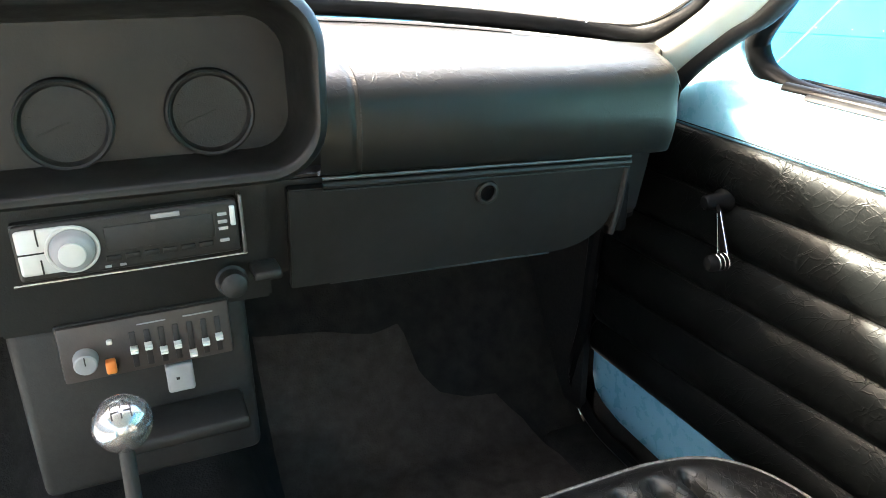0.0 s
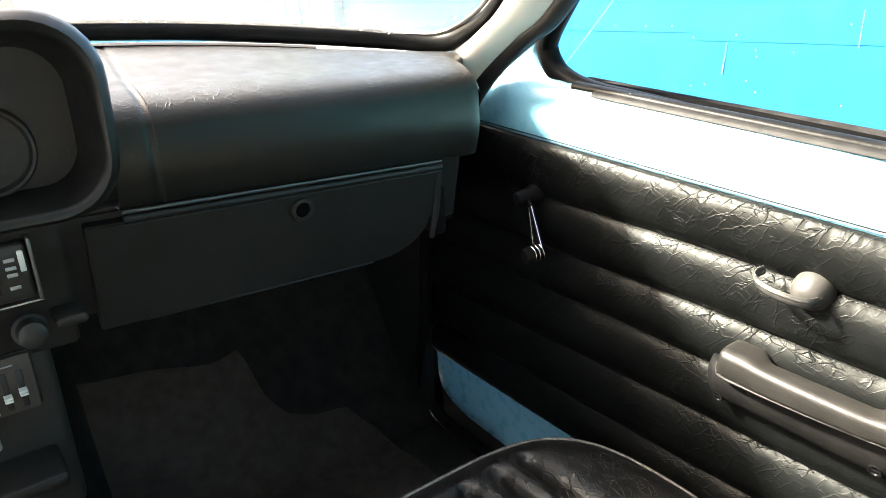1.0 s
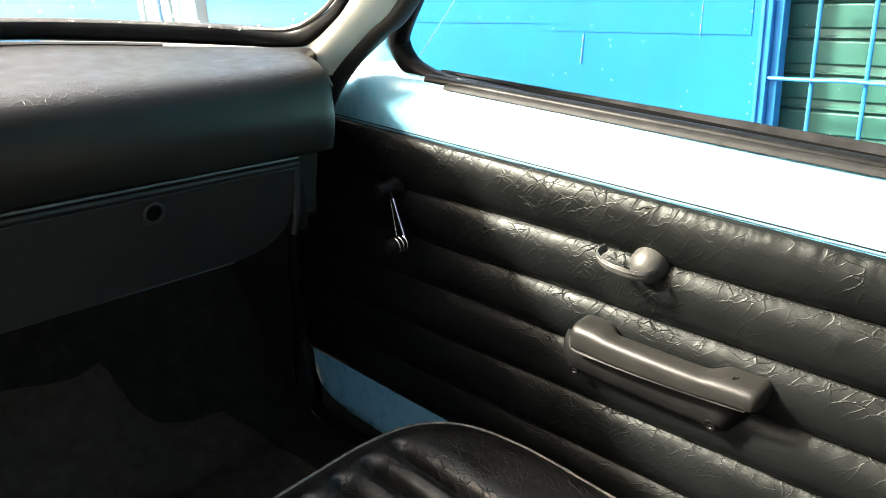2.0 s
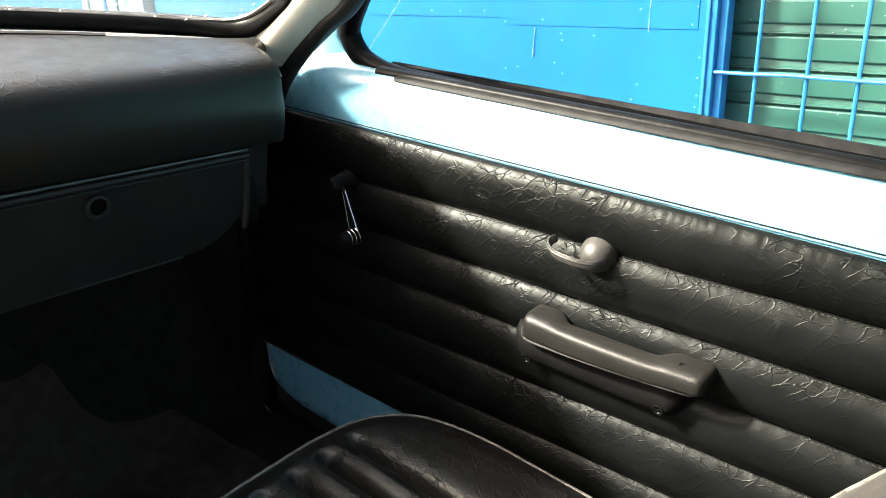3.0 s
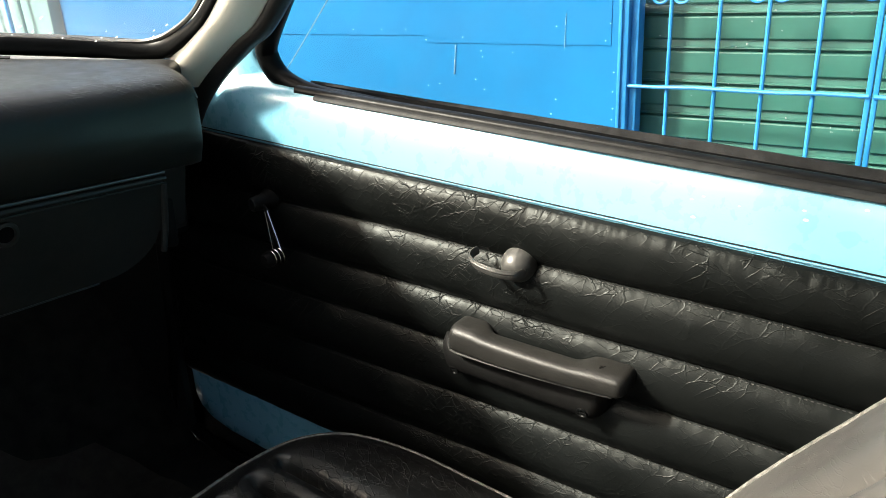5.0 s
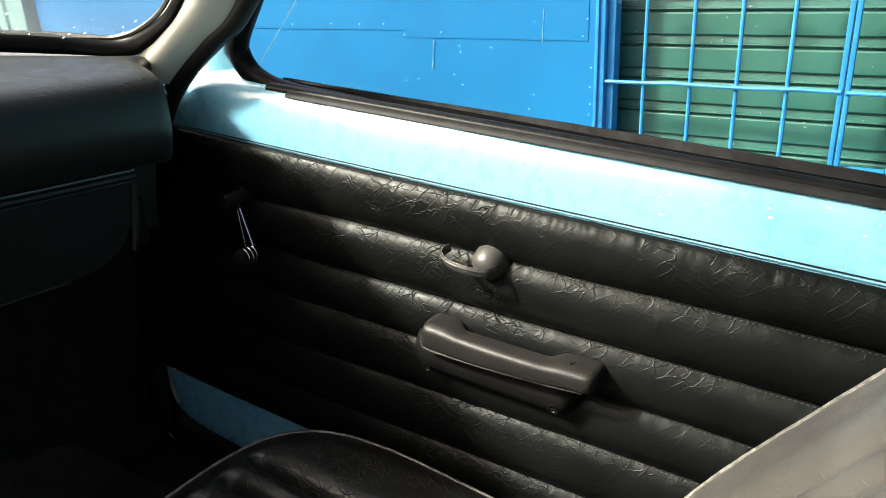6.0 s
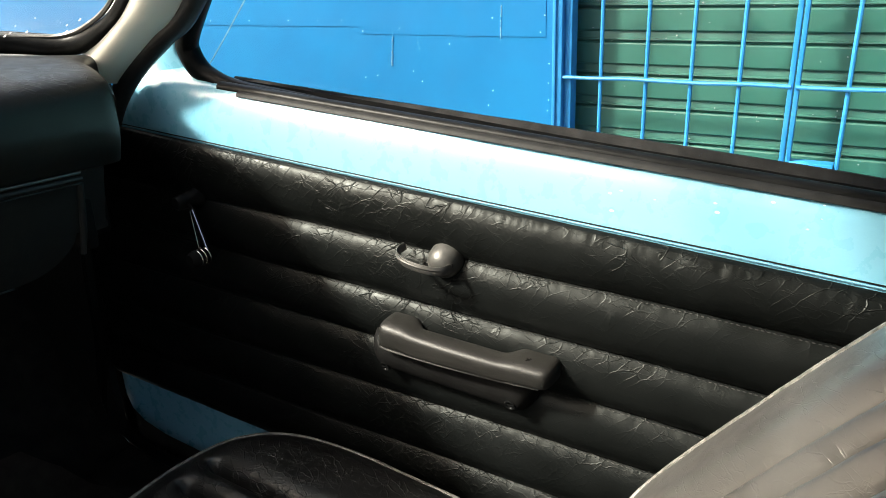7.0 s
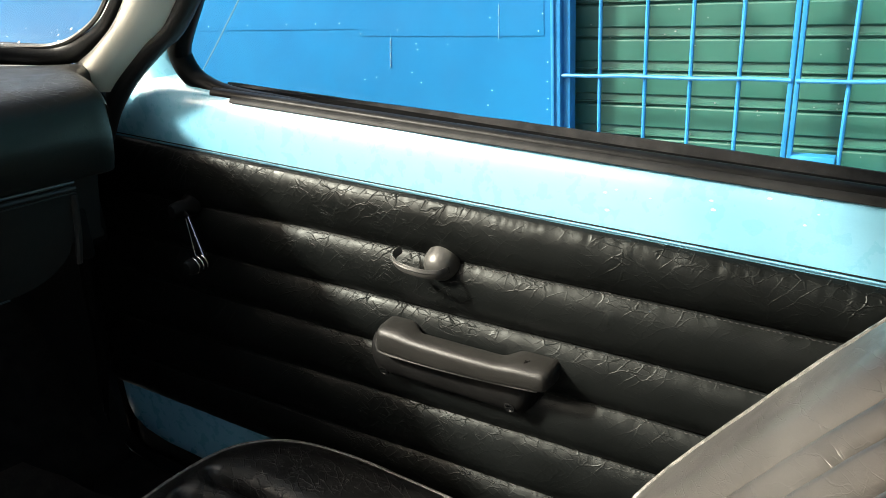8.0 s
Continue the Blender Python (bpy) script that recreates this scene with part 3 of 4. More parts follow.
half = [screen_at(k, 0.0) for k in (0.0, 0.1, 0.2, 0.3, 0.4, 0.5, 0.6, 0.7, 0.78, 0.86, 0.92)]
half += [Vector((0.886, 0.872, 0.8150)), Vector((0.899, 0.842, 0.8205)), Vector((0.902, 0.812, 0.832))]
half += [screen_at(1.0, h) for h in (0.27, 0.4, 0.53, 0.66, 0.8, 0.9)]
half += [screen_at(0.97, 0.97), screen_at(0.9, 1.0)] + [screen_at(k, 1.0) for k in (0.75, 0.5, 0.25)]
other = [Vector((2 * CX - p.x, p.y, p.z)) for p in half[1:]][::-1]
loop = curve_points(half + [screen_at(0.0, 1.0)] + other, 4, True)
part("rubber_seal", tube(loop, [0.0150 - 0.0025 * ease((p.z - 0.815) / 0.04) for p in loop], 12, 0.9, closed=True, up=Vector((0, 0.6, 0.8))), M_RUBBER, screen, "black rubber windscreen seal with a shiny lip")
lip = [p + (Vector((CX, 0.83, 1.02)) - p).normalized() * 0.012 + Vector((0, 0.002, 0.0075)) for p in loop]
part("chrome_lip", tube(lip, 0.0030, 6, closed=True), M_ALLOY, screen, "bright edge of the rubber seal")
pane = part("pane", sheet(lambda u, v: screen_at(-1 + 2 * u, v), 40, 16), M_SCREEN, screen)
face_towards(pane, (0, -1, -1)).visible_shadow = False
speck = bmesh.new()
grit = random.Random(11)
for _ in range(70):
    k, h = grit.uniform(0.35, 0.98), 0.03 + 0.16 * grit.random() ** 2.2
    r = grit.uniform(0.0007, 0.0020)
    m = facing(screen_at(k, h) + Vector((0, -0.001, 0)), (0.1, -0.55, -0.8)) @ Matrix.Diagonal((1, grit.uniform(0.6, 2.2), 1, 1))
    speck = join(speck, lathe([(0, r * 0.5), (r * 0.7, r * 0.35), (r, 0)], m, 6))
tagged(part("dust_specks", speck, M_FROSTED, pane, "dried pale spots of dirt on the glass"), kind="stuff")

# ---------------------------------------------------------------- passenger door
door = thing("door_1", (0.95, 0.15, 0.18), "closed light blue car door with a black pleated vinyl panel", "car door", kind="structure")


def belt(y):
    return 0.6845 + 0.0185 * (y + 0.04) / 0.89


def sill_line(y):
    return 0.7485 + 0.027 * (y + 0.024)


HOLE = [(-0.55, 0.735), (0.10, sill_line(0.10) + 0.0005), (0.60, sill_line(0.60) + 0.0015), (0.665, 0.7705), (0.705, 0.7725), (0.735, 0.7765), (0.755, 0.787), (0.763, 0.803), (0.760, 0.818), (0.723, 0.862), (0.60, 1.0), (0.47, 1.14), (0.43, 1.165), (0.36, 1.175), (-0.45, 1.165), (-0.54, 1.13), (-0.57, 1.07), (-0.585, 0.80)]
RIM = [(-0.62, 0.174), (0.30, 0.174), (0.80, 0.172), (0.91, 0.1745), (0.957, 0.184), (0.983, 0.200), (0.993, 0.225), (0.995, 0.28), (0.965, 0.45), (0.945, 0.60), (0.905, 0.70), (0.897, 0.735), (0.845, 0.79), (0.787, 0.835), (0.670, 0.968), (0.53, 1.12), (0.42, 1.215), (-0.50, 1.21), (-0.63, 1.13), (-0.65, 0.70)]
MID = (0.12, 0.92)


def reach(poly, q):
    """How far the outline lies from MID along the angle q."""
    dy, dz = math.cos(q), math.sin(q)
    best = None
    for (ay, az), (by, bz) in zip(poly, poly[1:] + poly[:1]):
        ey, ez = by - ay, bz - az
        det = dy * -ez + dz * ey
        if abs(det) < 1e-9:
            continue
        py, pz = ay - MID[0], az - MID[1]
        r = (py * -ez + pz * ey) / det
        s = (dy * pz - dz * py) / det
        if r > 0 and -1e-6 <= s <= 1 + 1e-6 and (best is None or r > best):
            best = r
    return best


angles = sorted({round(math.atan2(z - MID[1], y - MID[0]), 5) for y, z in HOLE + RIM} | {round(-math.pi + 2 * math.pi * k / 150 + 0.003, 5) for k in range(150)})
FRACS = [0, 0.008, 0.02, 0.035, 0.055, 0.08, 0.11, 0.15, 0.22, 0.35, 0.5, 0.7, 0.85, 0.95, 0.985, 1]


def door_x(y, z):
    b = belt(y)
    if z <= b:
        return 0.954
    u = clamp((z - b) / 0.075)
    x = 0.954 + 0.030 * (1 - math.sqrt(max(0, 1 - u ** 2.2)))
    if z > b + 0.075:
        x -= 0.22 * (z - b - 0.075)
    # a soft swage that runs up in front of the window
    x -= 0.006 * math.exp(-((y - 0.80) / 0.03) ** 2) * ease((z - 0.70) / 0.04)
    return x


def shell_at(u, v):
    q = angles[round(u * len(angles)) % len(angles)]
    f = FRACS[round(v * (len(FRACS) - 1))]
    rh, ro = reach(HOLE, q), reach(RIM, q)
    r = rh + (ro - rh) * f
    y, z = MID[0] + r * math.cos(q), MID[1] + r * math.sin(q)
    d = r - rh
    x = door_x(y, z) + 0.014 * (1 - ease(d / 0.012))
    x += 0.008 * ease((0.006 - (ro - r)) / 0.006)
    return (x, y, z)


bm = sheet(shell_at, len(angles), len(FRACS) - 1, close_u=True)
part("shell", thicken(bm, 0.004), M_BLUE, door, "light blue painted steel inner door", 60)

SEAMS = [(0.627, 0.004), (0.560, 0.009), (0.498, 0.010), (0.4245, 0.034), (0.352, 0.036)]


def seam_z(i, y):
    if i == 0:
        return belt(y) - 0.003
    if i == 6:
        return 0.284 + 0.03 * (0.80 - y) * 0.5
    z, k = SEAMS[i - 1]
    return z + k * (0.65 - y) + 0.0016 * noise.noise(Vector((y * 6, i * 3.7, 0)))


NV = 20
STEPS = [0.5 - 0.5 * math.cos(math.pi * (k / NV) ** 0.9) if k else 0.0 for k in range(NV)] + [1.0]
MARKS = [(0.487, 0.457, 0.004, 0.002), (0.1735, 0.606, 0.003, 0.002), (0.0753, 0.5974, 0.002, 0.002), (0.606, 0.593, 0.003, 0.002), (0.107, 0.679, 0.006, 0.001), (0.0845, 0.675, 0.003, -0.001), (0.1532, 0.668, 0.002, -0.0012), (0.251, 0.6864, 0.003, -0.0012), (0.170, 0.682, 0.003, -0.0012)]


def trim_at(u, v):
    y = 0.984 - 1.60 * u
    k = round(v * 6 * NV)
    i = min(5, k // NV)
    w = STEPS[k - i * NV]
    z0, z1 = seam_z(i, y), seam_z(i + 1, y)
    z = z0 + (z1 - z0) * w
    height = 0.0125 if i == 0 else 0.0140
    bulge = height * max(0.0, 1 - abs(2 * w - 1) ** 2.2) ** 0.82
    near = min(w, 1 - w) * (z0 - z1)
    pucker = noise.noise(Vector((y * 90, i * 5.3, z * 30))) * 0.0006 * math.exp(-(near / 0.010) ** 2) * ease(near / 0.0015)
    pucker += noise.noise(Vector((y * 210, i * 4.1, z * 60))) * 0.0003 * math.exp(-(near / 0.006) ** 2) * ease(near / 0.001)
    pucker += noise.noise(Vector((y * 28, i * 2.3, z * 45))) * 0.0004 * ease(near / 0.01)
    pucker += noise.noise(Vector((y * 9, i * 1.3, z * 9))) * 0.0012 * ease(near / 0.01)
    if i == 0:
        pucker += noise.noise(Vector((y * 210, 7.7, z * 30))) * 0.0005 * math.exp(-((z0 - z) / 0.018) ** 2) * ease((z0 - z) / 0.002)
    x = 0.9485 - bulge - pucker
    for my, mz, r, h in MARKS:
        dd = ((y - my) ** 2 + (z - mz) ** 2) / (r * r)
        if dd < 8:
            x -= h * math.exp(-dd)
    edge = min(y + 0.616, 0.984 - y)
    x += 0.006 * (1 - ease(edge / 0.012))
    if v in (0.0, 1.0):
        x += 0.004
    return (x, y, z)


panel = part("trim_panel", sheet(trim_at, 800, 6 * NV), M_TRIM, door, "black vinyl door panel sewn in horizontal pleats, creased and worn", 50)


def fold_wear(u, v):
    """How creased the vinyl is: most on the top pleat, elsewhere under each seam."""
    y = 0.984 - 1.60 * u
    k = round(v * 6 * NV)
    i = min(5, k // NV)
    w = STEPS[k - i * NV]
    if i == 0:
        return 0.45 + 0.55 * ease((y - 0.22) / 0.15) * ease((0.90 - y) / 0.15) + 0.6 * ease((0.30 - y) / 0.1) * math.exp(-w / 0.25)
    amount = (0.26 + 0.66 * math.exp(-w / 0.28)) * (0.60 + 0.40 * ease((y - 0.1) / 0.3))
    z = seam_z(i, y) + (seam_z(i + 1, y) - seam_z(i, y)) * w
    return amount + 0.6 * math.exp(-((y - 0.37) / 0.06) ** 2 - ((z - 0.60) / 0.025) ** 2) + 0.4 * math.exp(-((y - 0.33) / 0.09) ** 2 - ((z - 0.57) / 0.02) ** 2)


fold = panel.data.attributes.new("fold", "FLOAT", "POINT")
fold.data.foreach_set("value", [fold_wear(i / 800, j / (6 * NV)) for i in range(801) for j in range(6 * NV + 1)])
stitch = bmesh.new()
for i in range(1, 6):
    y = 0.93
    while y > -0.58:
        a = Vector((0.9456, y, seam_z(i, y) - 0.0021))
        ring = [stitch.verts.new(a + Vector(q)) for q in ((0, 0, 0.0006), (0, -0.0030, 0.0006), (0, -0.0030, -0.0006), (0, 0, -0.0006), (-0.0007, -0.0006, 0), (-0.0007, -0.0024, 0))]
        for q in ((0, 1, 5, 4), (3, 4, 5, 2), (0, 4, 3), (1, 2, 5)):
            stitch.faces.new([ring[k] for k in q])
        y -= 0.0050
tagged(part("stitching", stitch, M_THREAD, panel, "worn thread along the pleat seams"), kind="stuff")

# window rubbers and glass
def rim_x(y, z):
    return 0.984 - 0.22 * max(0, z - 0.77)


seal_line = curve_points([(rim_x(y, z) + 0.003, y, z) for y, z in ((-0.56, sill_line(-0.56) - 0.012), (-0.2, sill_line(-0.2) - 0.012), (0.20, sill_line(0.2) - 0.012), (0.40, sill_line(0.40) - 0.011), (0.60, sill_line(0.60) - 0.006), (0.680, 0.7640), (0.720, 0.7725), (0.743, 0.784), (0.752, 0.803), (0.748, 0.822), (0.712, 0.866), (0.60, 0.99), (0.47, 1.13), (0.40, 1.162), (0.3, 1.168))], 8)
part("window_seal", tube(seal_line, [0.0115 + 0.0035 * ease((p.z - 0.768) / 0.02) for p in seal_line], 12, 0.95, up=Vector((1, 0, 0))), M_RUBBER, door, "thick black rubber channel round the window")
# inner wiper strip: a fat rounded rubber, and the flat flange under it
prof = [(0.984, -0.003), (0.9838, 0.004), (0.9815, 0.0070), (0.9765, 0.0080), (0.9715, 0.0066), (0.9690, 0.0036), (0.9686, 0.0005), (0.9695, -0.0060), (0.984, -0.0060)]
part("inner_wiper", strip(prof, -0.55, 0.700, 60, lambda y: (noise.noise(Vector((y * 14, 0, 4))) * 0.0004, sill_line(y) - 0.0022)), M_RUBBER, door, "rounded black rubber wiper strip inside the glass", 75)
prof = [(0.9720, 0.0016), (0.9675, 0.0004), (0.9638, -0.0020), (0.9626, -0.0052), (0.9640, -0.0060), (0.9720, -0.0060)]
part("wiper_flange", strip(prof, -0.55, 0.662, 60, lambda y: (0, sill_line(y) - 0.0006)), M_FLANGE, door, "thin grey flange under the wiper strip")
# Black strip added for the shade in the gap between wiper and glass.
prof = [(0.9825, -0.016), (0.9825, -0.006), (0.9905, 0.0), (0.9925, 0.0), (0.9935, -0.001), (0.9935, -0.016)]
part("glass_gap_shade", strip(prof, -0.55, 0.715, 60, lambda y: (0, sill_line(y) + 0.0036 + 0.0034 * ease((y - 0.15) / 0.35))), M_VOID, door, "black strip standing in for the shaded gap beside the glass")
prof = [(1.003, 0.0), (1.006, -0.02), (1.032, -0.024), (1.036, -0.004), (1.024, 0.008), (1.010, 0.011)]
part("outer_wiper", strip(prof, -0.55, 0.71, 60, lambda y: (noise.noise(Vector((y * 30, 0, 0))) * 0.0008, sill_line(y) - 0.0055 + 0.0026 * ease((0.62 - y) / 0.5) + noise.noise(Vector((y * 60, 1, 0))) * 0.0007)), M_DUSTY, door, "dusty brown weatherstrip outside the glass")
pane = part("window_glass", sheet(lambda u, v: (0.9975 - 0.22 * max(0, -0.02 + 0.42 * v), -0.58 + (1.345 - 0.37 * ease(v * 1.0) * v ** 0.2) * u, 0.745 + 0.42 * v), 8, 8), M_GLASS, door)
face_towards(pane, (-1, 0, 0)).visible_shadow = False
part("pale_mark", tube([(0.9955, 0.742, 0.783), (0.990, 0.70, 0.823), (0.981, 0.652, 0.868), (0.965, 0.57, 0.945)], 0.0010, 5), M_FROSTED, pane, "fine pale line across the glass")
# lip along the lower edge of the painted strip, and a few blisters in the paint
CHIPS = [(0.1916, 0.7229, 0.0014), (0.188, 0.7074, 0.0018), (0.1818, 0.7269, 0.0011), (0.0998, 0.7293, 0.0014), (0.097, 0.722, 0.0018), (0.1507, 0.7238, 0.0009), (0.0552, 0.7373, 0.0016), (0.0179, 0.741, 0.0009), (0.0179, 0.7305, 0.0009), (0.0261, 0.7208, 0.0012)]


def lip_gap(y):
    return 0.0004 + 0.0017 * ease((0.55 - y) / 0.6)


part("belt_lip", tube([(0.9528, 0.905 - 1.5 * k / 40, belt(0.905 - 1.5 * k / 40) - 0.0010 + 0.5 * lip_gap(0.905 - 1.5 * k / 40)) for k in range(41)], [0.0008 + 0.12 * lip_gap(0.905 - 1.5 * k / 40) for k in range(41)], 8), M_BLUE, door)
part("belt_gap", tube([(0.9518, 0.900 - 1.5 * k / 40, belt(0.900 - 1.5 * k / 40) + 0.0006 + lip_gap(0.900 - 1.5 * k / 40)) for k in range(41)], 0.0007, 6), M_WIPER, door, "dark groove above the lip")
for y, z, r in CHIPS:
    r *= 0.85
    part("paint_chip", lathe([(0, 0.0003), (r * 0.6, 0.00025), (r, -0.0002)], facing((door_x(y, z) - 0.0003, y, z), (-1, 0, 0.35)) @ Matrix.Diagonal((1.5, 0.8, 1, 1)), 8), M_CHIP, door, "small pale chip in the blue paint")
# outer skin of the door
part("outer_skin", thicken(sheet(lambda u, v: (1.035 + 0.035 * math.sin(math.pi * v) ** 0.8, -0.65 + 1.63 * u, 0.12 + 0.612 * v), 30, 14), 0.002), M_BLUE, door, "light blue outer door skin")


# pull handle
def pull_at(u, v):
    s = u
    y = 0.424 - 0.206 * s
    e = min(s, 1 - s)
    cap = math.sqrt(max(0.0, 1 - (1 - clamp(e / 0.045)) ** 2))
    scoop = ease((s - 0.13) / 0.12) * ease((0.83 - s) / 0.12)
    xi = 0.899 + 0.004 * (1 - cap) + 0.004 * (1 - math.sin(math.pi * s))
    xo = 0.9495 - 0.021 * scoop
    z1 = 0.5485 - 0.003 * scoop + 0.001 * s
    z0 = 0.5165 + 0.010 * s
    cx, cz, hx, hz = (xi + xo) / 2, (z0 + z1) / 2, (xo - xi) / 2, (z1 - z0) / 2
    q = 2 * math.pi * v
    c, sn = math.cos(q), math.sin(q)
    k = 0.58 if sn > 0 else 0.40
    px = math.copysign(abs(c) ** k, c)
    pz = math.copysign(abs(sn) ** k, sn)
    kk = 0.62 + 0.38 * cap
    return (cx + hx * px * (0.72 + 0.28 * cap), y, cz + hz * pz * kk)


bm = sheet(pull_at, 60, 28, close_v=True)
bmesh.ops.holes_fill(bm, edges=[e for e in bm.edges if e.is_boundary], sides=0)
pull = part("pull_handle", bm, M_PLASTIC, door, "dark grey moulded door pull with worn top", 50)


def base_at(u, v):
    y = 0.447 - 0.208 * u
    e = min(u, 1 - u)
    cap = math.sqrt(max(0.0, 1 - (1 - clamp(e / 0.10)) ** 2))
    q = math.pi * v
    z = 0.5225 - (0.045 * (0.15 + 0.85 * cap)) * (0.5 - 0.5 * math.cos(q))
    x = 0.951 - (0.036 * math.sin(q) ** 0.45) * (0.3 + 0.7 * cap)
    return (x, y, z)


part("pull_base", sheet(base_at, 50, 18), M_WIPER, pull, "black mounting shell under the pull")
# Separate lighter bar: the edge's highlight is put in as a part.
part("pull_highlight", tube(curve_points([(0.9090, 0.4232, 0.5300), (0.9070, 0.4222, 0.5220), (0.9062, 0.4150, 0.5172), (0.9035, 0.3700, 0.5190), (0.9028, 0.3200, 0.5216), (0.9042, 0.2700, 0.5242), (0.9070, 0.2300, 0.5262)], 6), 0.0013, 8), M_ALLOY, pull, "lighter bar drawn as the highlight on the pull's lower edge")
for x, y, z in ((0.9205, 0.424, 0.4845), (0.9180, 0.264, 0.490)):
    part("screw", join(lathe([(0, 0.001), (0.0035, 0.001), (0.0045, 0.0025), (0.0062, 0.0025), (0.0068, 0.0)], facing((x, y, z), (-1, 0, -0.25)), 14), box(x - 0.0025, x - 0.0005, y - 0.004, y + 0.004, z - 0.0005, z + 0.0007, 0)), M_RUBBER, pull, "recessed fixing screw")
for x, y, r in ((0.9086, 0.2580, 0.0012), (0.9179, 0.2468, 0.0022), (0.9206, 0.2450, 0.0014), (0.9158, 0.2478, 0.0015), (0.9196, 0.2486, 0.0010)):
    part("chip", lathe([(0, 0.0004), (r * 0.8, 0.0003), (r, -0.0006)], facing((x, y, 0.5491 if x > 0.91 else 0.5476), (-0.15, 0, 1)), 7), M_VOID, pull, "small dark chip in the plastic")

# inside release lever on its round plate
disc = part("release_lever", lathe([(0, 0.0225), (0.005, 0.0220), (0.0095, 0.0200), (0.0135, 0.0165), (0.0165, 0.0120), (0.0185, 0.0070), (0.0196, 0.0020), (0.0198, -0.002)], facing((0.943, 0.3560, 0.6250), (-1, 0, 0)), 36), M_ALLOY, door, "grey metal door release with a curved lever")
lever_line = curve_points([(0.928, 0.342, 0.6235), (0.914, 0.345, 0.6245), (0.906, 0.354, 0.6262), (0.902, 0.368, 0.6285), (0.903, 0.384, 0.6305), (0.909, 0.3955, 0.633), (0.918, 0.3995, 0.635), (0.928, 0.399, 0.636)], 6)
part("lever", tube(lever_line, 0.0020, 10, 2.3, up=Vector((0, 0.3, 1))), M_ALLOY, disc, "ribbed grey lever blade")
part("lever_rib", tube([p + Vector((-0.0018, 0.0004, 0.0018)) for p in lever_line[6:-6]], 0.0013, 6), M_ALLOY, disc)
part("lever_slot", box(0.9275, 0.9315, 0.3405, 0.3465, 0.6195, 0.6285, 0.0015), M_BLACK, disc, "dark slot in the plate")

# window winder
crank = part("window_winder", lathe([(0, 0.030), (0.007, 0.0295), (0.0092, 0.027), (0.0098, 0.02), (0.0110, 0.008), (0.0145, 0.004), (0.0155, -0.004)], facing((0.939, 0.731, 0.6275), (-1, 0.05, 0)), 28), M_RUBBER, door, "black window winder with chrome-edged arm")
a, b = Vector((0.920, 0.7145, 0.6200)), Vector((0.905, 0.6830, 0.5765))
part("winder_arm", tube([Vector((0.922, 0.726, 0.627)), a, a.lerp(b, 0.35), a.lerp(b, 0.7), b], [0.0035, 0.0030, 0.0048, 0.0066, 0.0082], 10, 0.4, up=Vector((1, 0, 0))), M_WIPER, crank)
side = (b - a).normalized().cross(Vector((-1, 0, 0))).normalized()
for sgn, r in ((1, 0.0008), (-1, 0.0013)):
    part("arm_edge", tube([a + side * 0.0026 * sgn + Vector((-0.0028, 0, 0)), a.lerp(b, 0.5) + side * 0.0054 * sgn + Vector((-0.003, 0, 0)), b + side * 0.0084 * sgn + Vector((-0.0032, 0, 0))], r, 6), M_CHROME, crank, "chrome edge of the arm")
kn = Vector((0.904, 0.6800, 0.5720))
part("winder_knob", lathe([(0, 0.026), (0.007, 0.0255), (0.0098, 0.022), (0.0105, 0.012), (0.0098, 0.004), (0.008, 0)], facing(kn, (-1, 0.1, 0)), 22), M_WIPER, crank)
for h in (0.003, 0.009, 0.015):
    c = kn + Vector((-h, 0.1 * h, 0))
    part("knob_ring", tube([c + Vector((0, 0.0104 * math.cos(2 * math.pi * k / 22), 0.0104 * math.sin(2 * math.pi * k / 22))) for k in range(22)], 0.0011, 6, closed=True, up=Vector((1, 0, 0))), M_CHROME, crank, "chrome ring on the knob")

# ---------------------------------------------------------------- dashboard
dash = thing("dashboard", (0.27, 0.85, 0.60), "black padded vinyl dashboard with hooded instruments and glovebox", "dashboard")


def lean(x):
    return -0.052 * (x - 0.43)


PROFILE = curve_points([Vector((0, 0.742, 0.722)), Vector((0, 0.731, 0.722)), Vector((0, 0.7235, 0.727)), Vector((0, 0.717, 0.748)), Vector((0, 0.715, 0.772)), Vector((0, 0.720, 0.792)), Vector((0, 0.736, 0.8065)), Vector((0, 0.775, 0.8135)), Vector((0, 0.84, 0.8165)), Vector((0, 0.93, 0.824)), Vector((0, 1.03, 0.836)), Vector((0, 1.10, 0.838))], 4)


def pad_seam(y):
    """Where the sewn seam beside the instrument hood crosses the pad."""
    return 0.4705 + 0.12 * max(0.0, y - 0.716)


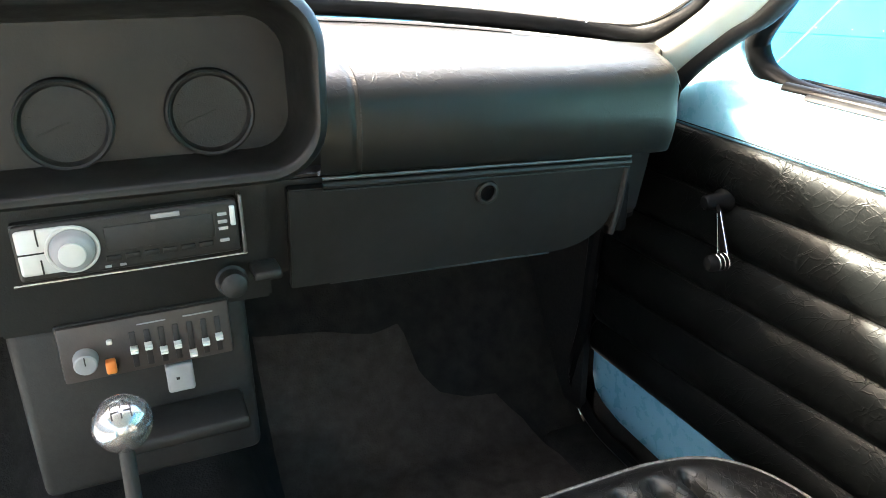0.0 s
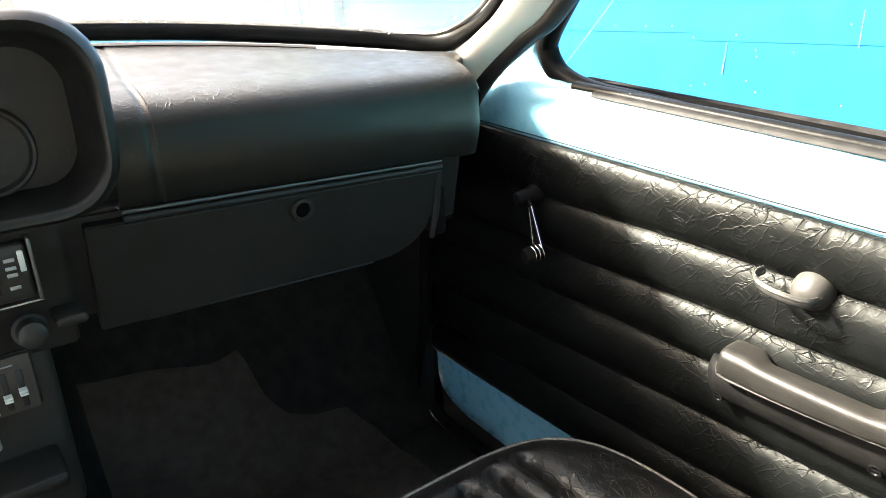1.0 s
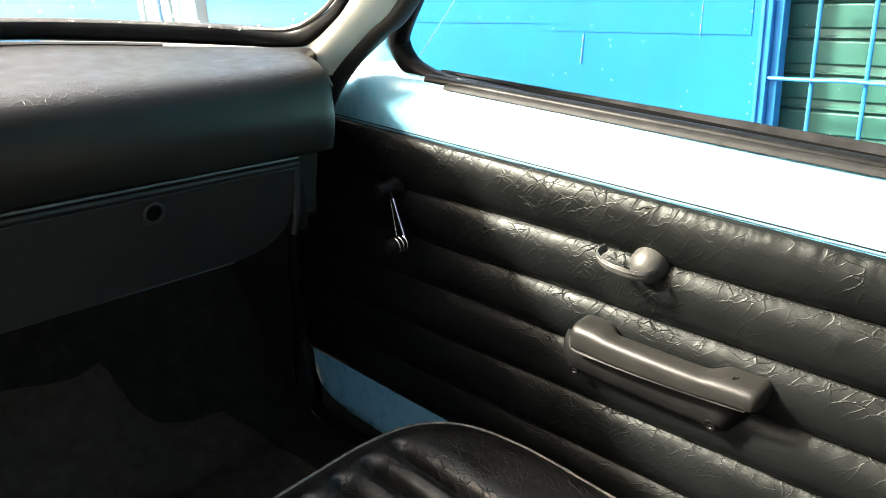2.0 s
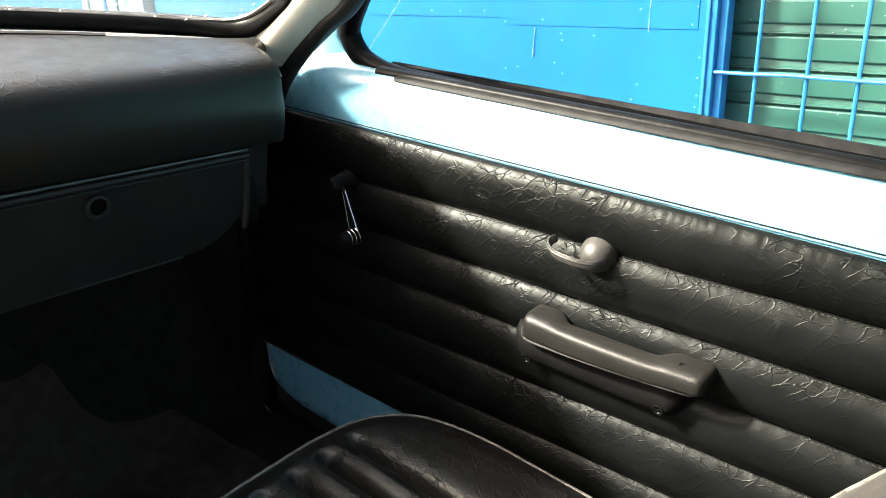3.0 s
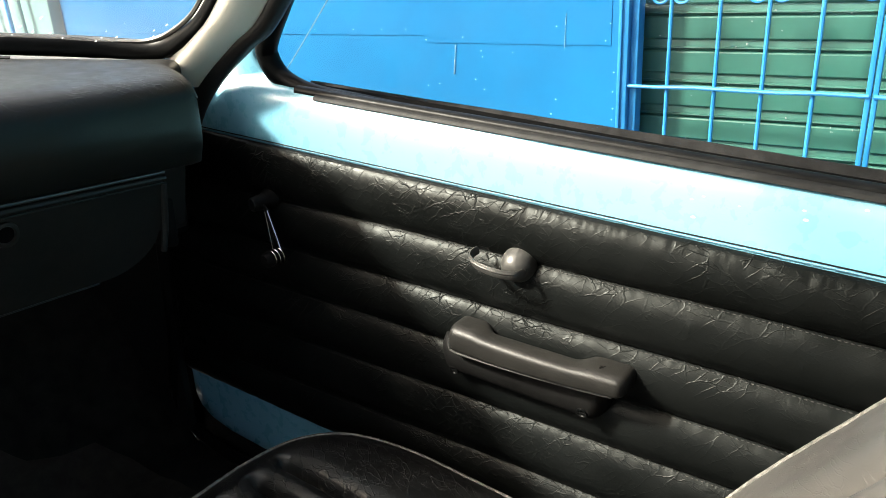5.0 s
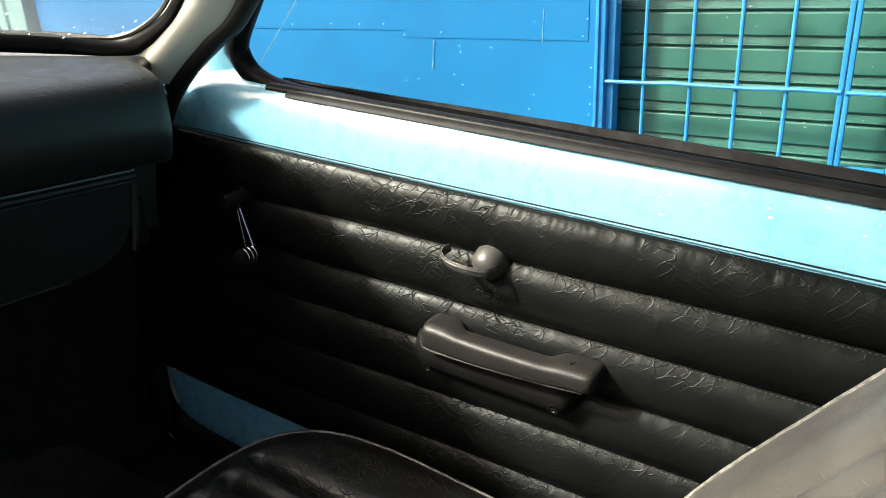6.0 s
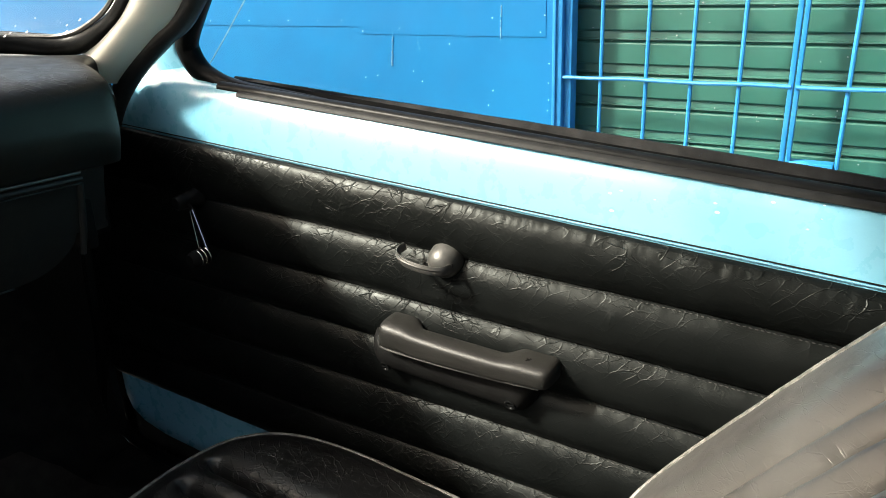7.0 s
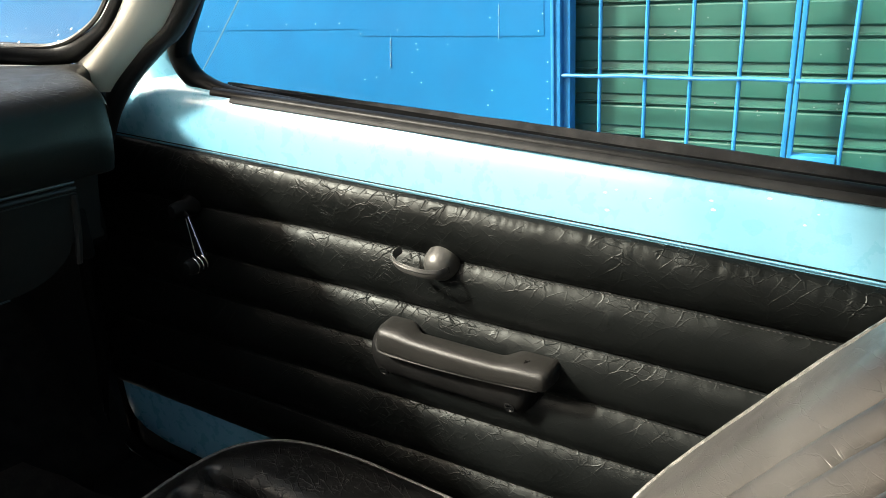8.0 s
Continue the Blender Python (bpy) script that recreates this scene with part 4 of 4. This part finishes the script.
def pad_at(u, v):
    p = PROFILE[round(v * (len(PROFILE) - 1))]
    right = 0.843 + 0.34 * max(0, p.y - 0.722)
    right = min(right, 0.905)
    t = u * 1.0
    x = 0.436 + (right - 0.436) * t
    end = (right - x)
    drop = 0.012 * (1 - math.sqrt(clamp(1 - (1 - clamp(end / 0.022)) ** 2)))
    z = p.z + lean(x) * (0.55 if p.z > 0.78 else 1.0) + (0.004 if p.z > 0.78 else 0)
    y = p.y
    if p.y > 0.80:
        rear = base_line(clamp((x - CX) / 0.635, 0, 0.99))
        s = (p.y - 0.80) / 0.30
        y = 0.80 + (rear.y + 0.004 - 0.80) * s
        z += (rear.z - 0.016 - z) * ease(s * 1.15)
    if p.z > 0.79:
        z -= drop
    else:
        y += drop * 0.8
    groove = 0.0022 * math.exp(-((x - pad_seam(p.y)) / 0.003) ** 2)
    if p.z > 0.79:
        z -= groove
    else:
        y += groove
    y += noise.noise(Vector((x * 5, p.z * 9, 2))) * 0.0015
    z += noise.noise(Vector((x * 6, y * 9, 5))) * 0.0014
    return (x, y, z)


bm = sheet(pad_at, 220, len(PROFILE) - 1)
edge = [e for e in bm.edges if e.is_boundary and all(v.co.x > 0.83 for v in e.verts)]
ext = bmesh.ops.extrude_edge_only(bm, edges=edge)
for v in ext["geom"]:
    if isinstance(v, bmesh.types.BMVert):
        v.co = Vector((v.co.x - 0.005, v.co.y + 0.01, 0.703))
pad = part("pad", bm, M_PAD, dash, "black vinyl dash pad, soft rounded edge", 60)
stitch = bmesh.new()
rows = [v / (len(PROFILE) - 1) for v in range(4, 34)]
for v in rows:
    for f in (0.0, 0.5):
        w = v + f / (len(PROFILE) - 1)
        q = PROFILE[round(v * (len(PROFILE) - 1))]
        u = (pad_seam(q.y) + 0.0045 - 0.436) / (min(0.843 + 0.34 * max(0, q.y - 0.722), 0.905) - 0.436)
        c, d = Vector(pad_at(u, v)), Vector(pad_at(u, v + 1 / (len(PROFILE) - 1)))
        stitch = join(stitch, tube([c.lerp(d, f + 0.06), c.lerp(d, f + 0.36)], 0.0007, 5))
tagged(part("pad_stitching", stitch, M_THREAD, pad, "dark stitches along the pad seam"), kind="stuff")
# crumpled gasket where the pad, seal and pillar meet
for dx, dz, r, mat in ((0.0, 0.0, 0.0062, M_RUBBER), (-0.008, 0.001, 0.0030, M_WEAVE), (0.004, 0.006, 0.0022, M_GREYTAB)):
    line = [(0.850 + dx, 0.903, 0.797 + dz), (0.885 + dx, 0.880, 0.797 + dz), (0.904 + dx, 0.866, 0.792 + dz), (0.916 + dx, 0.853, 0.777 + dz), (0.926 + dx, 0.846, 0.752)]
    part("corner_gasket", tube([p + Vector((0, 0, noise.noise(p * 90) * 0.0018)) for p in curve_points(line, 6)], r, 8), mat, dash, "crumpled rubber gasket at the pad's corner")
# Added block: fills the gap below the seal and keeps sun off the door.
part("corner_filler", box(0.82, 0.94, 0.872, 1.05, 0.70, 0.792, 0.006, 2), M_BLACK, dash, "dark block added under the pad's corner to fill the gap and stop sun")
# grey filler strip along the screen base
fill_line = [base_line(k) + Vector((-0.004 * k, -0.021, -0.0155)) for k in (0.1, 0.25, 0.4, 0.55, 0.7, 0.82, 0.90, 0.95)]
part("screen_filler", tube(curve_points(fill_line, 6), 0.008, 8, 0.5), M_GREYTAB, dash, "pale grey strip where pad meets windscreen")
vent = [base_line(k) + Vector((0, -0.04, -0.0135)) for k in (-0.2, 0.05, 0.3, 0.5, 0.66, 0.755)]
part("defrost_slot", tube(curve_points(vent, 6), 0.0065, 8, 0.3), M_BLACK, dash, "dark demister slot")


# lower face and glovebox
def face_y(z):
    return 0.7265 + 0.22 * max(0, 0.715 - z)


def plate(x0, x1, zb0, zb1, zt0, zt1, y_off, thick, nx=24, nz=10, corner=0.0):
    """A panel on the dash face whose lower and upper edges run from left to right heights."""
    def at(u, v):
        x = x0 + (x1 - x0) * u
        zb, zt = zb0 + (zb1 - zb0) * u, zt0 + (zt1 - zt0) * u
        if corner:
            e = clamp((x1 - x) / corner)
            zb += corner * 0.75 * (1 - math.sqrt(clamp(1 - (1 - e) ** 2)))
        z = zb + (zt - zb) * v
        return (x, face_y(z) + y_off, z)
    bm = sheet(at, nx, nz)
    bmesh.ops.recalc_face_normals(bm, faces=bm.faces)
    for f in bm.faces:
        if f.normal.y > 0:
            f.normal_flip()
    bmesh.ops.solidify(bm, geom=bm.faces[:], thickness=thick)
    rim = [e for e in bm.edges if e.calc_face_angle(0) > 0.8]
    bmesh.ops.bevel(bm, geom=rim, offset=min(thick * 0.45, 0.003), segments=2, affect="EDGES", clamp_overlap=True)
    return bm


part("lower_face", plate(-0.42, 0.83, 0.622, 0.622, 0.745, 0.712, 0.012, 0.01), M_FACE, dash, "black lower dash face")
lid = part("glovebox_lid", plate(0.405, 0.787, 0.6030, 0.5860, 0.713, 0.690, 0.0, 0.012, 50, 12, 0.075), M_FACE, dash, "black glovebox lid with a lock hole")
part("lid_edge", tube([(0.445 + 0.26 * k / 12, face_y(0.595) + 0.001, 0.6010 - 0.0116 * k / 12) for k in range(13)], 0.0010, 6), M_PLASTIC, lid, "worn lower edge of the lid")
hx, hz = 0.6125, 0.6820
part("lock_rim", lathe([(0.0085, 0.0), (0.0085, 0.003), (0.0095, 0.0042), (0.0125, 0.0036), (0.0135, 0.0)], facing((hx, face_y(hz) - 0.0005, hz), (0, -1, -0.1)), 28), M_PLASTIC, lid)
# Flat disc, no real recess: the hole's shade is in its colour.
part("lock_hole", lathe([(0, 0.0008), (0.0087, 0.0008), (0.0089, 0.0)], facing((hx, face_y(hz) - 0.0006, hz), (0, -1, -0.1)), 24), M_VOID, lid, "flat near-black disc painted as the shade in the empty lock hole")
for off, r, mat in ((0.0, 0.0017, M_ALLOY), (-0.0065, 0.0034, M_FACE), (-0.0115, 0.0010, M_PLASTIC)):
    part("trim_strip", tube([(0.437 + 0.349 * k / 20, face_y(0.71) - 0.004, 0.7215 - 0.0185 * k / 20 + off) for k in range(21)], r, 8), mat, dash, "thin bright moulding over the glovebox")
part("lid_side", tube(curve_points([(0.789, 0.733, 0.688), (0.789, 0.741, 0.64), (0.786, 0.748, 0.603)], 5), 0.004, 8), M_BLACK, dash)
# First box is the end post; the second is added to block leaking sun.
part("dash_end", join(box(0.796, 0.812, 0.750, 0.98, 0.60, 0.70, 0.006, 3), box(0.80, 0.875, 0.815, 1.10, 0.585, 0.786, 0.008, 2)), M_WIPER, dash, "dark end post of the lower dash, with a block added against stray sun")
part("under_tray", box(-0.42, 0.86, 0.80, 1.15, 0.60, 0.612, 0.004), M_BLACK, dash, "dark underside of the dash")


# instrument hood
def round_rect(x0, x1, z0, z1, r, n=8):
    pts = []
    for cx, cz, s in ((x1 - r, z1 - r, 0), (x0 + r, z1 - r, 1), (x0 + r, z0 + r, 2), (x1 - r, z0 + r, 3)):
        for k in range(n + 1):
            q = math.pi / 2 * (s + k / n)
            pts.append((cx + r * math.cos(q), cz + r * math.sin(q)))
    return pts


def hood_loop(x0, x1, z0, z1, r, y, tilt=0.0):
    out = []
    for x, z in round_rect(x0, x1, z0, z1, r):
        out.append(Vector((x, y + tilt * (z - z0), z - 0.06 * max(0, x - 0.2) * (1 if z < 0.8 else 0.3))))
    return out


HL = -0.30
LOOPS = [hood_loop(HL, 0.452, 0.735, 0.868, 0.05, 0.98), hood_loop(HL, 0.450, 0.735, 0.890, 0.056, 0.85), hood_loop(HL, 0.447, 0.736, 0.898, 0.056, 0.76, -0.05), hood_loop(HL, 0.444, 0.736, 0.901, 0.056, 0.722, -0.10), hood_loop(HL, 0.440, 0.738, 0.899, 0.055, 0.7135, -0.12),
         hood_loop(HL + 0.004, 0.434, 0.742, 0.894, 0.051, 0.709, -0.13), hood_loop(HL + 0.010, 0.432, 0.747, 0.888, 0.047, 0.7095, -0.13), hood_loop(HL + 0.012, 0.4295, 0.750, 0.885, 0.045, 0.714, -0.12), hood_loop(HL + 0.022, 0.4255, 0.754, 0.876, 0.040, 0.735, -0.08), hood_loop(HL + 0.03, 0.4205, 0.757, 0.868, 0.036, 0.768, 0.03)]
bm = bmesh.new()
rings = [[bm.verts.new(p) for p in lp] for lp in LOOPS]
for a, b in zip(rings, rings[1:]):
    for k in range(len(a)):
        j = (k + 1) % len(a)
        bm.faces.new((a[k], a[j], b[j], b[k]))
bm.faces.new(rings[-1])
hood = part("instrument_hood", bm, M_HOOD, dash, "black padded hood round the instruments", 50)
for gx in (0.232, 0.350, 0.09):
    at = facing((gx, 0.7665, 0.7835), (0, -1, 0.03)) @ Matrix.Scale(0.88, 4)
    gauge = part("gauge", lathe([(0, 0.002), (0.036, 0.002), (0.038, 0.004), (0.039, 0.010), (0.0415, 0.0115), (0.0435, 0.010), (0.0445, 0.0)], at, 40), M_BLACK, hood, "round black dial behind a dark bezel")
    dial = bmesh.new()
    for k in range(13):
        q = radians(-220 + 260 * k / 12)
        dial = join(dial, box(-0.0006, 0.0006, 0.028, 0.034, 0.0022, 0.0028, 0, m=at @ pose(0, 0, 0, 0, 0, math.degrees(q) - 90)))
    dial = join(dial, box(-0.0008, 0.0008, -0.006, 0.028, 0.004, 0.005, 0, m=at @ pose(0, 0, 0, 0, 0, 110)))
    part("dial_marks", dial, M_PLASTIC, gauge, "faint pale marks and needle")

# knob and small lever under the radio
part("dash_knob", lathe([(0, 0.020), (0.008, 0.0195), (0.0115, 0.017), (0.0125, 0.010), (0.0125, 0.002), (0.015, 0)], facing((0.346, 0.726, 0.6345), (0, -1, 0.1)), 26), M_BLACK, dash, "round black pull knob")
part("dash_lever", box(0.364, 0.390, 0.705, 0.74, 0.637, 0.646, 0.0035, 3), M_FACE, dash, "small flat black lever")
part("centre_panel", plate(0.15, 0.385, 0.605, 0.600, 0.735, 0.728, -0.004, 0.008), M_FACE, dash, "black centre panel round the radio")
part("lower_lip", box(0.235, 0.345, 0.70, 0.76, 0.487, 0.501, 0.005, 3, m=pose(0, 0, 0, 0, 0, 0)), M_FACE, dash, "dark lip below the centre panel")
part("centre_console", box(0.15, 0.36, 0.758, 0.92, 0.42, 0.606, 0.01, 3), M_BLACK, dash, "dark centre console body")

# ---------------------------------------------------------------- radio
radio = thing("car_radio", (0.268, 0.719, 0.663), "black car radio with a silver end and round volume knob", "car radio")
part("chassis", box(0.180, 0.357, 0.716, 0.80, 0.664, 0.713, 0.003), M_BLACK, radio)
part("fascia", box(0.181, 0.3565, 0.708, 0.718, 0.6645, 0.7125, 0.004, 3), M_PLASTIC, radio, "glossy black detachable front")
part("silver_panel", box(0.1835, 0.224, 0.7055, 0.712, 0.6705, 0.7095, 0.003, 3), M_SILVER, radio, "silver control panel with dark dividing lines")
for a in ((0.199, 0.2002, 0.696, 0.7095), (0.199, 0.2002, 0.6705, 0.684), (0.1836, 0.203, 0.6893, 0.6905)):
    part("key_gap", box(a[0], a[1], 0.7048, 0.7070, a[2], a[3], 0), M_BLACK, radio)
part("volume_knob", lathe([(0, 0.015), (0.0085, 0.0148), (0.0095, 0.0135), (0.0105, 0.0125), (0.0135, 0.012), (0.0155, 0.010), (0.0165, 0.005), (0.0178, 0.0)], facing((0.2235, 0.7062, 0.6895), (0, -1, 0)), 36), M_GREYTAB, radio, "round grey volume knob")
part("knob_cap", lathe([(0, 0.0158), (0.0096, 0.0156), (0.0102, 0.0150), (0.0102, 0.012)], facing((0.2235, 0.7062, 0.6895), (0, -1, 0)), 36), M_SILVER, radio, "brushed pale centre of the knob")
part("knob_ring", tube([(0.2235 + 0.0188 * math.cos(2 * math.pi * k / 36), 0.7055, 0.6895 + 0.0188 * math.sin(2 * math.pi * k / 36)) for k in range(36)], 0.0017, 6, closed=True, up=Vector((0, 1, 0))), M_SILVER, radio, "bright ring round the knob")
part("display", box(0.248, 0.335, 0.7068, 0.710, 0.682, 0.7035, 0.001), M_BLACK, radio, "dark display window")
part("maker_plate", box(0.2855, 0.3085, 0.7062, 0.709, 0.7055, 0.7092, 0.0005), M_GREYTAB, radio, "small pale plate with unreadable marking")
for k in range(6):
    part("preset_key", box(0.2465 + 0.0148 * k, 0.2585 + 0.0148 * k, 0.7062, 0.710, 0.6735, 0.6785, 0.001), M_FACE, radio)
for x in (0.2445, 0.256):
    part("key_mark", box(x, x + 0.005, 0.7058, 0.7075, 0.6685, 0.6705, 0.0003), M_GREYTAB, radio)
for z in (0.676, 0.687, 0.693, 0.700):
    part("side_key", box(0.3385, 0.3465, 0.7062, 0.710, z, z + 0.0028, 0.0006), M_GREYTAB, radio)
part("eject_key", box(0.349, 0.3535, 0.7055, 0.710, 0.690, 0.708, 0.001), M_SILVER, radio)
part("frame_bottom", tube([(0.176, 0.7095, 0.6628), (0.27, 0.7085, 0.6620), (0.3605, 0.7095, 0.6612)], 0.0017, 8), M_CHROME, radio, "bright lower edge of the mounting frame")
part("frame_side", box(0.3575, 0.3605, 0.7065, 0.722, 0.662, 0.7165, 0.001), M_ALLOY, radio, "metal side of the mounting frame")

# ---------------------------------------------------------------- graphic equaliser
eq = thing("equaliser", (0.266, 0.745, 0.548), "brown-black car equaliser with seven slider knobs", "equaliser")
part("case", box(0.191, 0.342, 0.742, 0.86, 0.547, 0.6055, 0.003), M_BLACK, eq)
M_BROWN = mottled("brown_face", (0.040, 0.032, 0.029), (0.060, 0.048, 0.043), 30, (0.4, 0.55), relief=0.0003, relief_scale=500)
part("face_plate", box(0.1925, 0.3405, 0.737, 0.744, 0.5485, 0.604, 0.002), M_BROWN, eq, "dark brown printed face plate")
HEIGHTS = [0.573, 0.5745, 0.567, 0.570, 0.558, 0.567, 0.570]
for k, z in enumerate(HEIGHTS):
    x = 0.2535 + 0.01255 * k
    part("slider_slot", box(x - 0.0028, x + 0.0028, 0.7362, 0.739, 0.553, 0.590, 0.001), M_BLACK, eq)
    part("slider_knob", join(box(x - 0.0034, x + 0.0034, 0.7285, 0.738, z + 0.0004, z + 0.0026, 0.0010, 3), box(x - 0.0034, x + 0.0034, 0.7285, 0.738, z - 0.0026, z - 0.0004, 0.0010, 3), box(x - 0.003, x + 0.003, 0.731, 0.738, z - 0.001, z + 0.001, 0)), M_WHITE, eq, "white grooved slider knob")
part("rotary_knob", lathe([(0, 0.014), (0.0085, 0.0138), (0.0098, 0.0125), (0.0108, 0.0)], facing((0.2125, 0.737, 0.5715), (0, -1, 0)), 24), M_GREYTAB, eq, "pale grey rotary knob")
part("knob_line", box(0.212, 0.213, 0.7222, 0.7235, 0.572, 0.580, 0), M_BLACK, eq)
part("power_button", box(0.2275, 0.2365, 0.729, 0.738, 0.5545, 0.5675, 0.002, 3), M_ORANGE, eq, "orange power button")
part("switch", box(0.2315, 0.2365, 0.733, 0.738, 0.5825, 0.5865, 0.0008), M_WHITE, eq)
for x0, x1 in ((0.259, 0.284), (0.299, 0.326)):
    part("print_line", box(x0, x1, 0.7364, 0.738, 0.5955, 0.5968, 0), M_GREYTAB, eq)

tab = thing("ashtray_tab", (0.289, 0.745, 0.515), "small pale grey plastic tab under the equaliser", "tab")
part("tab_plate", box(0.2765, 0.3015, 0.738, 0.762, 0.5155, 0.5455, 0.003, 3), M_GREYTAB, tab)
part("tab_mark", box(0.285, 0.288, 0.7372, 0.7385, 0.530, 0.5325, 0), M_BLACK, tab)
for ob, up in ((radio, 0.0055), (eq, 0.0065), (tab, 0.0065)):
    ob.matrix_basis = Matrix.Translation((0, 0, up)) @ ob.matrix_basis

# ---------------------------------------------------------------- gear lever
gear = thing("gear_lever", (0.235, 0.52, 0.24), "chrome-topped ball gear lever in a rubber boot", "gear lever")
part("stick", tube(curve_points([(0.235, 0.52, 0.24), (0.236, 0.54, 0.36), (0.238, 0.59, 0.50), (0.239, 0.615, 0.565)], 6), 0.006, 10), M_BLACK, gear)
M_KNOB = mottled("polished_knob", (0.50, 0.50, 0.51), (0.62, 0.62, 0.62), 18, (0.12, 0.25), 0.85)
knob = part("knob", lathe([(0.008, -0.026), (0.010, -0.021), (0.0165, -0.0165), (0.0215, -0.008), (0.0228, 0.0), (0.0215, 0.008), (0.0165, 0.0160), (0.009, 0.021), (0.0, 0.0225)], facing((0.2395, 0.62, 0.578), (0.05, -0.55, 0.85)), 32), M_KNOB, gear, "polished ball knob with engraved shift pattern")
top = facing((0.2395, 0.62, 0.578), (0.05, -0.55, 0.85))
pat = box(-0.007, 0.007, -0.0005, 0.0005, 0.0205, 0.0222, 0, m=top)
for x in (-0.007, 0, 0.007):
    pat = join(pat, box(x - 0.0005, x + 0.0005, -0.006, 0.006, 0.0195, 0.0222 - abs(x) * 0.12, 0, m=top))
part("shift_pattern", pat, M_BLACK, knob, "engraved shift pattern lines")
txt = bpy.data.curves.new("numeral", "FONT")
txt.body, txt.size, txt.align_x, txt.extrude = "3", 0.007, "CENTER", 0.0003
ob = new("numeral", txt)
ob.data.materials.append(M_BLACK)
ob.parent = knob
ob.matrix_basis = top @ Matrix.Translation((0.0035, 0.0075, 0.0205))
bo = [(0.055, 0.235), (0.052, 0.255), (0.044, 0.262), (0.046, 0.27), (0.036, 0.278), (0.038, 0.286), (0.026, 0.295), (0.027, 0.302), (0.014, 0.315), (0.009, 0.34)]
part("boot", lathe([(r, h) for r, h in bo], Matrix.Translation((0.235, 0.525, 0)), 26), M_RUBBER, gear, "pleated black rubber boot")

# ---------------------------------------------------------------- passenger seat
seat = thing("passenger_seat", (0.69, 0.35, 0.12), "black leatherette passenger seat with pleats and worn piping", "car seat")


def cushion(hx, hy, r, thick, seams, depth, p=5.0, nu=150, nv=90, taper=0.0, crown=0.012, channel_end=0.86, roll=(0.45, 0.016)):
    """A pleated pad: top face at z = 0, centred, rounded at the rim, channels along y."""
    def at(u, v):
        a, b = 2 * u - 1, 2 * v - 1
        m = max(abs(a), abs(b))
        rim = 0.80
        if m > rim:
            over = (m - rim) / (1 - rim)
        else:
            over = 0.0
        mm = min(m, rim) / rim
        if m > 1e-6:
            pn = (abs(a) ** p + abs(b) ** p) ** (1 / p)
            ca, cb = a / pn * mm, b / pn * mm
        else:
            ca = cb = 0.0
        x, y = ca * hx, cb * hy
        d = (1 - mm) * min(hx, hy)
        z = crown * (1 - ca * ca) * (1 - cb * cb)
        edge = min(hx * (1 - abs(ca)), hy * (1 - abs(cb)), d)
        if edge < r:
            z -= r * (1 - math.sqrt(max(0, 1 - (1 - edge / r) ** 2)))
        inside = ease((channel_end - abs(cb)) / 0.07)
        g = 0.0
        for s in seams:
            dd = abs(x - s)
            g = max(g, math.exp(-(dd / 0.0055) ** 2) + roll[0] * math.exp(-(dd / roll[1]) ** 2))
        g *= inside
        z -= depth * g
        for s in seams:
            z += noise.noise(Vector((x * 40, y * 190, s * 40))) * 0.0005 * math.exp(-((x - s) / 0.013) ** 2) * inside
        z += noise.noise(Vector((x * 18, y * 14, z * 5 + hx))) * 0.0012 + noise.noise(Vector((x * 60, y * 55, hx * 9))) * 0.0004
        z -= over * thick
        x *= 1 - taper * (0.5 + 0.5 * cb)
        return Vector((x, y, z))
    return at, nu, nv


def rim_line(at, n=120, edge=0.797):
    """The line round the rim of a pad, where its piping runs."""
    pts = []
    for k in range(n):
        q = 2 * math.pi * k / n
        c, s = math.cos(q), math.sin(q)
        m = max(abs(c), abs(s))
        pts.append(at(0.5 + 0.5 * edge * c / m, 0.5 + 0.5 * edge * s / m))
    return pts


CUSH = pose(0.690, 0.352, 0.376, 3.0, 0, 0)
at, nu, nv = cushion(0.224, 0.281, 0.060, 0.10, [-0.130, -0.087, -0.044, 0.0, 0.043, 0.085], 0.017, 3.6, 230, 150, channel_end=0.80)
bm = sheet(lambda u, v: CUSH @ at(u, v), nu, nv)
cush = part("cushion", bm, M_SEAT, seat, "black cushion with fore-and-aft pleats", 70)
part("cushion_piping", tube([CUSH @ p for p in rim_line(at, 140, 0.728)], 0.0026, 7, closed=True), M_PIPING, cush, "worn pale piping round the cushion")
BACK = Matrix(((1, 0, 0, 0.660), (0, -0.577, 0.817, -0.0175), (0, 0.817, 0.577, 0.694), (0, 0, 0, 1)))
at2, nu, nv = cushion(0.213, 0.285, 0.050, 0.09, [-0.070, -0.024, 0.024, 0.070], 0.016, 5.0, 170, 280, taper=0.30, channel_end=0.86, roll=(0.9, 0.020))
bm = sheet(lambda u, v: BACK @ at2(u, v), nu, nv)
back = part("backrest", bm, M_BACK, seat, "reclined backrest toned lighter for sunlight, with long pleats and fine creases", 70)
part("back_piping", tube([BACK @ p for p in rim_line(at2, 140, 0.668)], 0.0024, 7, closed=True), M_PIPING, back, "worn pale piping round the backrest")
part("back_shell", box(-0.145, 0.145, -0.265, 0.25, -0.085, -0.05, 0.02, 3, m=BACK), M_BLACK, back, "dark rear shell of the backrest")
part("seat_frame", box(0.50, 0.88, 0.12, 0.58, 0.18, 0.30, 0.02, 2), M_BLACK, seat, "dark metal seat frame")
for x in (0.52, 0.86):
    part("seat_rail", box(x - 0.015, x + 0.015, 0.08, 0.62, 0.10, 0.185, 0.005), M_BLACK, seat)
